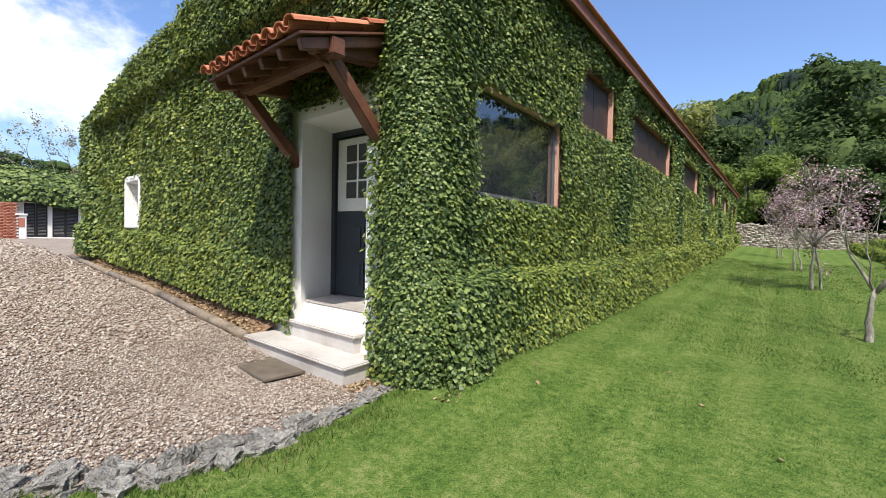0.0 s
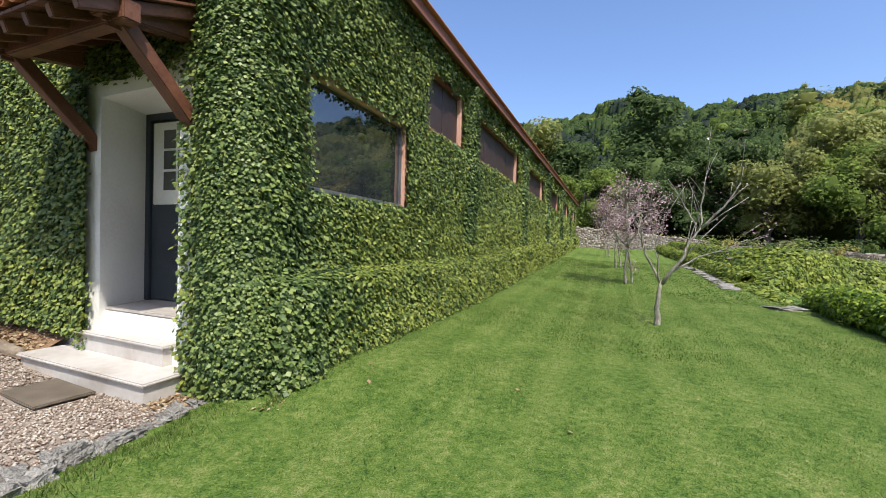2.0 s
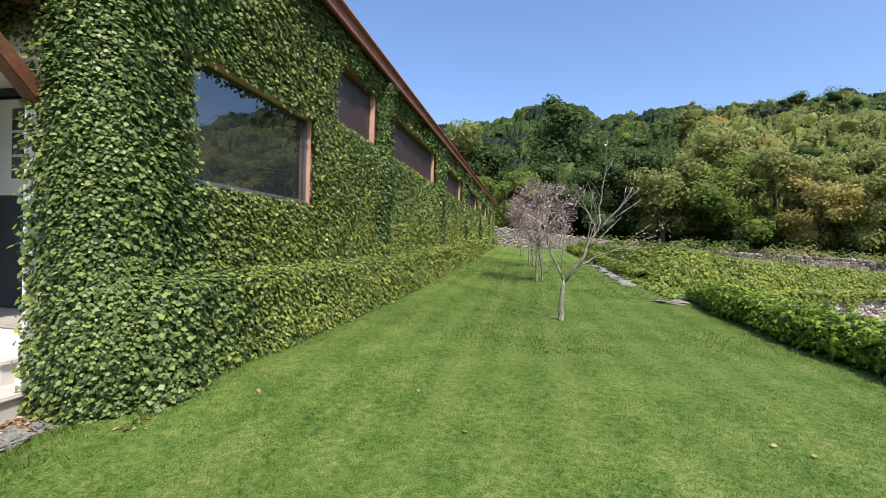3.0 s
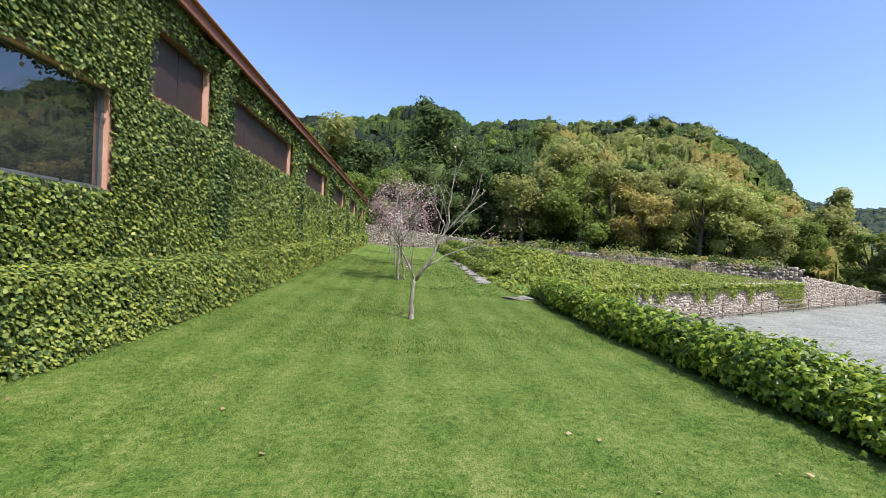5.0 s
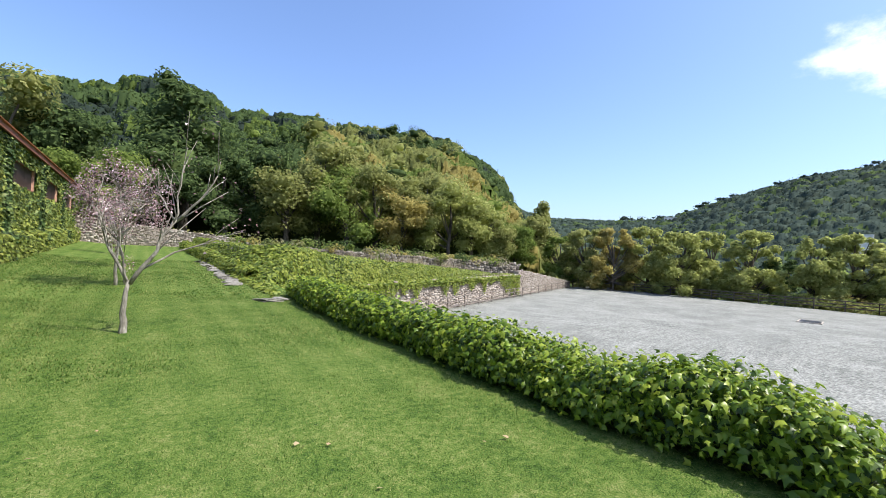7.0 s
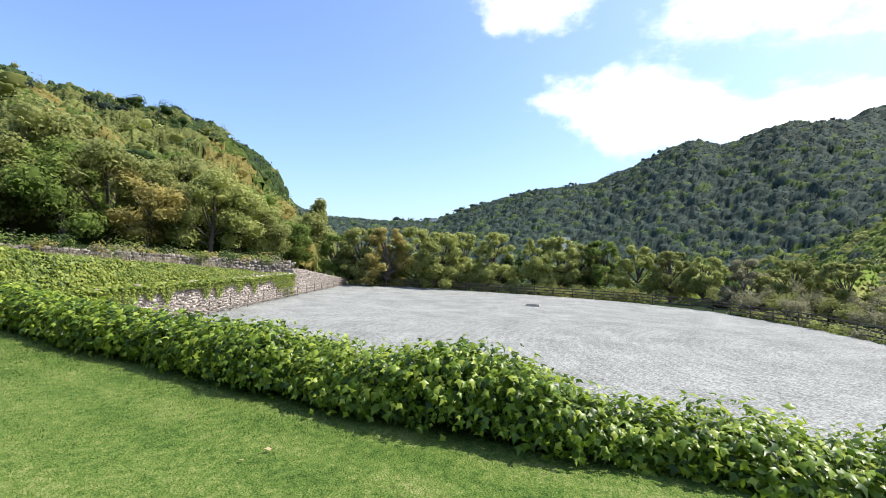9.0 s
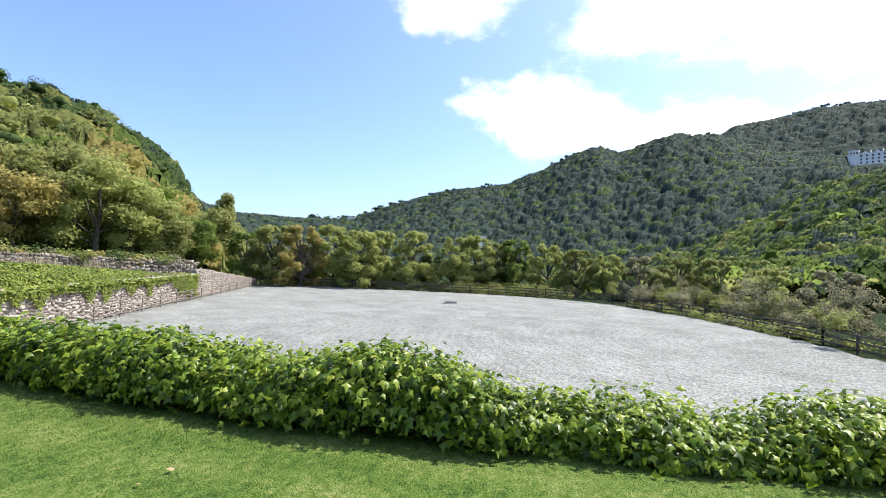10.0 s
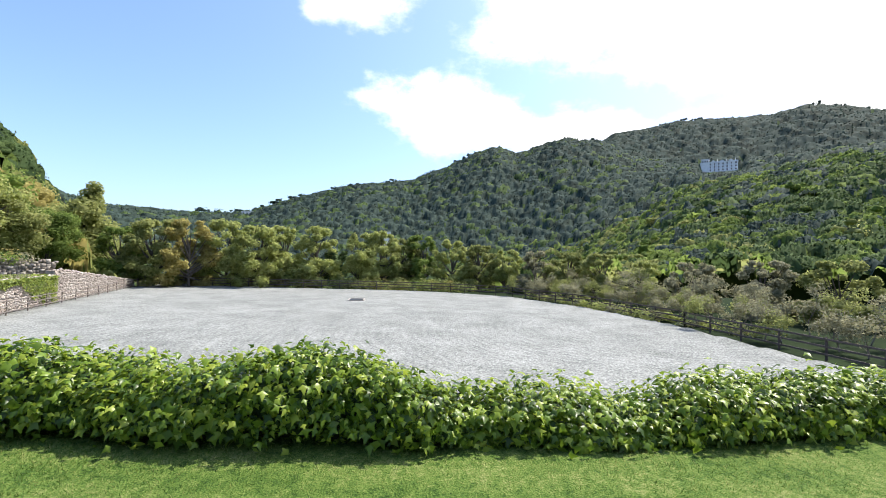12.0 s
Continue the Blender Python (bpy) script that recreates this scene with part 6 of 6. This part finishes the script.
hurdle("arena_gate", "pale weathered slatted timber gate at the arena entrance", (47.9, 38.0), (50.2, 38.4), 1.05, 5)
hurdle("arena_gate", "low grey slatted timber gate beside the arena entrance", (50.5, 35.2), (50.55, 33.4), 0.95, 6)


# ---- the low outbuilding at the end of the drive ----
ob_ = thing("outbuilding", "low white outbuilding with black louvred doors under a mass of ivy", "outbuilding", (-32, 0, 0.95))
part("wall", box(-2.5, 0.0, 4.45, 4.68, -0.4, 1.95, 0.01), M_WHITE, ob_)
part("wall", box(-2.5, 0.0, 5.66, 5.86, -0.4, 1.95, 0.01), M_WHITE, ob_)
part("wall", box(-2.5, 0.0, 7.02, 10.5, -0.4, 1.95, 0.01), M_WHITE, ob_)
part("plinth", box(-2.5, 0.05, 4.68, 5.66, -0.4, 0.08, 0.008), M_WHITE, ob_)
part("plinth", box(-2.5, 0.05, 5.86, 7.02, -0.4, 0.08, 0.008), M_WHITE, ob_)
part("roof_slab", box(-6, 0.12, 3.6, 10.5, 1.95, 2.15, 0.02), M_WHITE, ob_)
for y0, y1 in ((4.68, 5.66), (5.86, 7.02)):
    n = 2
    for k in range(n):
        a, b = y0 + (y1 - y0) * k / n + 0.012, y0 + (y1 - y0) * (k + 1) / n - 0.012
        d = part("louvred_door", box(-0.12, -0.09, a, b, 0.09, 1.93), M_BLACK, ob_, "black louvred door")
        fr = bmesh.new()
        for q in ((a, a + 0.06, 0.09, 1.93), (b - 0.06, b, 0.09, 1.93), (a + 0.06, b - 0.06, 0.09, 0.17), (a + 0.06, b - 0.06, 1.83, 1.93)):
            box(-0.09, -0.05, *q, 0, fr)
        part("door_frame", fr, M_BLACK, d)
        for j in range(20):
            z = 0.21 + j * 0.081
            part("slat", bar((-0.075, a + 0.06, z), (-0.075, b - 0.06, z), 0.05, 0.012, up=(0.6, 0, 0.8)), M_SLAT, d)
part("back_wall", box(-6, -5.8, 3.6, 10.5, -0.4, 1.95), M_WHITE, ob_)


def outb_point(y, q):
    a = q * np.pi * 0.55
    p = np.stack([-31.6 - 1.6 * (1 - np.cos(a)), y, 2.75 + 2.0 * np.sin(a) ** 0.8 + 0.12 * np.sin(y * 1.7)], 1)
    b = 0.12 * bumps(p, 1.5, 71)
    p[:, 0] += b
    p[:, 2] += b * 0.6
    return p


oi = thing("ivy_on_roof", "thick mass of green ivy hanging over the outbuilding", "ivy", kind="stuff")
v, f = skin(outb_point, 3.6, 10.5, 0.25, 0.08)
tri_mesh("shade_backing", v, f, M_IVY_BACK, parent=oi)
pv = leaves(*skin_leaves(outb_point, 3.6, 10.5, 3800, 0.2, LEAF_IVY, qmax=1.0, out=(1, 0, 0.4)))
tri_mesh("leaf_mass", pv[0], pv[1], M_IVY, parent=oi)
gp = thing("gate_post", "white rendered gate post with a brick-red panel and cap", "gate post", (-30.8, 4.35, 0.8))
part("shaft", box(-0.2, 0.2, -0.2, 0.2, -0.2, 1.35, 0.015), M_WHITE, gp)
part("cap", box(-0.25, 0.25, -0.25, 0.25, 1.35, 1.45, 0.02), M_WHITE, gp)
part("panel", box(0.2, 0.215, -0.13, 0.13, 0.75, 1.22, 0.005), M_BRICK, gp, "brick-red panel")
bw = thing("brick_wall", "red brick garden wall beside the drive", "wall", (-30.6, 0.2, 0.75), kind="structure")
part("core", box(-0.16, 0.0, 0.0, 3.9, -0.3, 2.05), M_BRICK, bw)
part("step", box(0.0, 1.4, 1.2, 4.1, -0.2, 0.16, 0.01), M_BRICK, bw, "low brick step")
bv, bf, k = [], [], 0
for j in range(26):
    for i in range(17):
        y, z = i * 0.235 + (j % 2) * 0.11 - 0.05, j * 0.078
        c = np.array([(x, y + a, z + b) for x in (0.002, 0.018) for a, b in ((0.0, 0.0), (0.222, 0.0), (0.222, 0.065), (0.0, 0.065))])
        bv.append(c)
        bf.append(np.array([(4, 5, 6, 7), (0, 1, 5, 4), (1, 2, 6, 5), (2, 3, 7, 6), (3, 0, 4, 7)]) + k)
        k += 8
tri_mesh("brickwork", np.concatenate(bv), np.concatenate(bf), M_BRICK, parent=bw)["kind"] = "stuff"
bt = thing("tree", "pale thin-leaved tree with bare branches behind the outbuilding", "tree", (-42, 9.2, 1.0))
bm, ends = limb_tree(random.Random(78), 10.5, 1.0, 4, 0.16, 0.08, 0.30)
part("trunk", bm, M_BARK, bt)
e = np.array([tuple(q) for q in ends])
v, f = clump_crown(np.random.default_rng(78), e, np.full(len(e), 0.35), 900, 0.12)
tri_mesh("leaves", v, f, FOL[6], parent=bt)


# ---- far houses ----
M_PALE = mat("pale_stucco", [(0.66, 0.65, 0.63), (0.76, 0.75, 0.73), (0.80, 0.79, 0.77)], 0.5, 0.9, 0.1)


def house(name, label, az, d, z, w, h, turn, storeys, bays):
    x, y = polar(az, d)
    hs = thing(name, label, "house", (x, y, z), turn)
    part("wall", box(-w * 0.3, 0, -w / 2, w / 2, -6, h), M_PALE, hs)
    part("roof", box(-w * 0.32, 0.02 * w, -w / 2 - 0.012 * w, w / 2 + 0.012 * w, h, h + 0.02 * w), M_PALE, hs)
    for j in range(storeys):
        for i in range(bays):
            yy = -w / 2 + w * (i + 0.5) / bays
            zz = h * (j + 0.22) / storeys
            part("window", box(0.0, 0.06, yy - w / bays * 0.17, yy + w / bays * 0.17, zz, zz + h / storeys * 0.52), M_MESH, hs)
    return hs


u_ = MANSION_D * 0.062 / 34
mh = house("mansion", "pale many-windowed mansion high on the wooded hill", -26.9, MANSION_D, 1.4 + MANSION_D * math.tan(radians(10.25)), 34 * u_, 9.5 * u_, 153, 3, 9)
part("tower", box(-8 * u_, 0.6 * u_, -16 * u_, -9 * u_, -4, 13.0 * u_), M_PALE, mh)
part("tower_roof", box(-8.4 * u_, 1.0 * u_, -16.4 * u_, -8.6 * u_, 13.0 * u_, 13.6 * u_), M_PALE, mh)
for k in range(3):
    part("window", box(0.6 * u_, 0.64 * u_, (-15 + 2.1 * k) * u_, (-13.9 + 2.1 * k) * u_, 9.6 * u_, 11.8 * u_), M_MESH, mh)
for k in range(3):
    gb = bmesh.new()
    y0 = (-5.0 + k * 8.0) * u_
    for x in (0.0, -9 * u_):
        for y, z in ((y0 - 2.6 * u_, 9.9 * u_), (y0 + 2.6 * u_, 9.9 * u_), (y0, 12.2 * u_)):
            gb.verts.new((x, y, z))
    gb.verts.ensure_lookup_table()
    for q in ((0, 1, 2), (5, 4, 3), (0, 2, 5, 3), (2, 1, 4, 5), (1, 0, 3, 4)):
        gb.faces.new([gb.verts[k2] for k2 in q])
    part("gable", gb, M_PALE, mh)
    part("chimney", box(-4 * u_, -3.2 * u_, y0 + 3.4 * u_, y0 + 4.2 * u_, 9.9 * u_, 13.2 * u_), M_PALE, mh)
part("terrace", box(0, 4 * u_, -19 * u_, 19 * u_, -5 * u_, -2.4 * u_), M_PALE, mh, "pale terrace wall below the house")
house("ruin", "small pale ruined house among the trees", 12.5, 190, 9.6, 5, 3.2, 190, 1, 3)
house("far_house", "small white house on the far ridge", 28.7, 420, 36, 12, 4, 210, 1, 4)


# ---- grass and gravel ----
def grass_patch(name, x0, x1, y0, y1, n, height, width):
    x, y = RNG.uniform(x0, x1, n), RNG.uniform(y0, y1, n)
    edge = np.where(y < 2.3, drive_edge(y) + 0.12, -1.88 + 0.05 * np.sin(y * 5))
    ok = (x > edge) & (x < hedge_x(y) + 0.22)
    x, y = x[ok], y[ok]
    m = len(x)
    lean = np.where(np.floor(x / 0.56) % 2 > 0, 0.45, -0.25)
    tip = np.stack([RNG.normal(0, 0.7, m), 1.2 * lean + RNG.normal(0, 0.7, m), np.ones(m)], 1)
    nrm = unit(np.stack([RNG.normal(0, 0.6, m), RNG.normal(0, 0.6, m), 0.38 * np.ones(m)], 1))
    h = height * RNG.uniform(0.5, 1.3, m) * (1 + 0.25 * bumps(np.stack([x, y, 0 * x], 1), 2.2, 61))
    pos = np.stack([x, y, lawn_z(x, y) + 0.012 * bumps(np.stack([x, y, 0 * x], 1), 1.4, 3) - 0.003], 1)
    v, f = leaves(pos, nrm, tip, h, BLADE, width)
    return tagged(tri_mesh(name, v, f, M_BLADE), "short green blades of the mown lawn", "grass", kind="stuff")


grass_patch("grass", -4, 5.7, -2.5, 5.5, 270000, 0.026, 0.15)
grass_patch("grass", -2, 5.2, 5.5, 12, 100000, 0.030, 0.24)
grass_patch("grass", -2, 5.2, 12, 24, 40000, 0.040, 0.5)


def tufts(n):
    """Longer grass along the stones and the foot of the ivy."""
    k = n // 2
    y1 = RNG.uniform(-3.2, 2.2, k)
    x1 = drive_edge(y1) + 0.08 + np.abs(RNG.normal(0, 0.16, k)) + 0.05 * np.sin(y1 * 9)
    y2 = RNG.uniform(2.2, 14, n - k)
    x2 = -1.78 + np.abs(RNG.normal(0, 0.06, n - k))
    x, y = np.concatenate([x1, x2]), np.concatenate([y1, y2])
    pos = np.stack([x, y, lawn_z(x, y) - 0.004], 1)
    tip = np.stack([RNG.normal(-0.1, 0.6, n), RNG.normal(0, 0.6, n), np.ones(n)], 1)
    nr = unit(np.stack([RNG.normal(0, 1, n), RNG.normal(0, 1, n), 0.2 * np.ones(n)], 1))
    v, f = leaves(pos, nr, tip, 0.050 * RNG.uniform(0.3, 1.4, n), BLADE, 0.10)
    tagged(tri_mesh("grass_tufts", v, f, M_BLADE), "longer uncut grass along the stones and the wall", "grass", kind="stuff")


def fallen(name, label, x, y, z, size, material):
    m = len(x)
    v, f = leaves(np.stack([x, y, z], 1), unit(RNG.normal(0, 0.4, (m, 3)) + (0, 0, 1)), RNG.normal(0, 1, (m, 3)), size * RNG.uniform(0.5, 1.3, m), LEAF_IVY)
    tagged(tri_mesh(name, v, f, material), label, "fallen leaves", kind="stuff")


tufts(11000)
M_DEAD = mat("dead_leaf", [(0.16, 0.09, 0.045), (0.28, 0.19, 0.10), (0.40, 0.31, 0.19)], 3, 0.8, 0.0, island=0.7, trans=0.15)
x, y = RNG.uniform(-2.0, 4.6, 46), RNG.uniform(-1.6, 4.5, 46)
fallen("fallen_leaves", "scattered dry brown leaves lying on the lawn", x, y, lawn_z(x, y) + 0.018, 0.04, M_DEAD)
x = RNG.uniform(-15.2, -4.7, 5200)
y = gable_y(x) - 0.33 + np.abs(RNG.normal(0, 0.13, 5200))
fallen("leaf_litter", "dry brown leaf litter in the planting strip", x, y, drive_z(x, y) + 0.045 + 0.5 * np.clip(y - gable_y(x) + 0.34, 0, 0.4), 0.042, M_DEAD)
x, y = np.concatenate([-2.48 + RNG.normal(0, 0.10, 260), -1.75 + RNG.normal(0, 0.07, 160)]), np.concatenate([2.03 + RNG.normal(0, 0.09, 260), RNG.uniform(2.2, 4.5, 160)])
fallen("leaf_litter", "dry brown leaves gathered at the foot of the ivy corner", x, y, 0.03 + 0 * x, 0.038, M_DEAD)

ICO = bmesh.new()
bmesh.ops.create_icosphere(ICO, subdivisions=1, radius=1.0)
OCT_V = np.array([(1, 0, 0), (0, 1, 0), (-1, 0, 0), (0, -1, 0), (0.1, 0, 1), (0, 0.1, -1)], float)
OCT_F = np.array([(0, 1, 4), (1, 2, 4), (2, 3, 4), (3, 0, 4), (1, 0, 5), (2, 1, 5), (3, 2, 5), (0, 3, 5)])
ICO_V, ICO_F = np.array([tuple(v.co) for v in ICO.verts]), np.array([[v.index for v in f.verts] for f in ICO.faces])
ICO.free()


def pebbles(name, x0, x1, y0, y1, n, size, PV, PF):
    x, y = RNG.uniform(x0, x1, n), RNG.uniform(y0, y1, n)
    ok = (x < drive_edge(y) - 0.05) & (y < gable_y(x) - np.where(x > -4.9, 0.05, 0.44)) & ~((x > -4.5) & (y > 1.98)) & ~((x > -3.90) & (x < -3.19) & (y > 1.50) & (y < 1.98))
    x, y = x[ok], y[ok]
    m = len(x)
    s = size * RNG.uniform(0.55, 1.35, m)[:, None] * np.stack([np.ones(m), RNG.uniform(0.6, 0.95, m), RNG.uniform(0.4, 0.7, m)], 1)
    a, b = RNG.uniform(0, 6.28, m), RNG.normal(0, 0.35, m)
    v = PV[None] * (1 + RNG.normal(0, 0.12, (m, len(PV), 1))) * s[:, None]
    v = np.stack([v[..., 0] * np.cos(b)[:, None] + v[..., 2] * np.sin(b)[:, None], v[..., 1], -v[..., 0] * np.sin(b)[:, None] + v[..., 2] * np.cos(b)[:, None]], -1)
    v = np.stack([v[..., 0] * np.cos(a)[:, None] - v[..., 1] * np.sin(a)[:, None] + x[:, None], v[..., 0] * np.sin(a)[:, None] + v[..., 1] * np.cos(a)[:, None] + y[:, None], v[..., 2] + (drive_z(x, y) + 0.018 + RNG.uniform(0, 0.012, m))[:, None]], -1)
    f = PF[None] + (np.arange(m) * len(PV))[:, None, None]
    return tagged(tri_mesh(name, v.reshape(-1, 3), f.reshape(-1, 3), M_PEBBLE), "loose pinkish and grey gravel stones", "gravel", kind="stuff")


pebbles("gravel", -5.2, -2, -2.5, 2.5, 36000, 0.0140, OCT_V, OCT_F)
pebbles("gravel", -9, -5.2, -2.5, 3, 15000, 0.023, OCT_V, OCT_F)
pebbles("gravel", -16, -9, -3, 4, 9000, 0.034, OCT_V, OCT_F)
pebbles("gravel", -31, -16, -4, 7, 7000, 0.060, OCT_V, OCT_F)
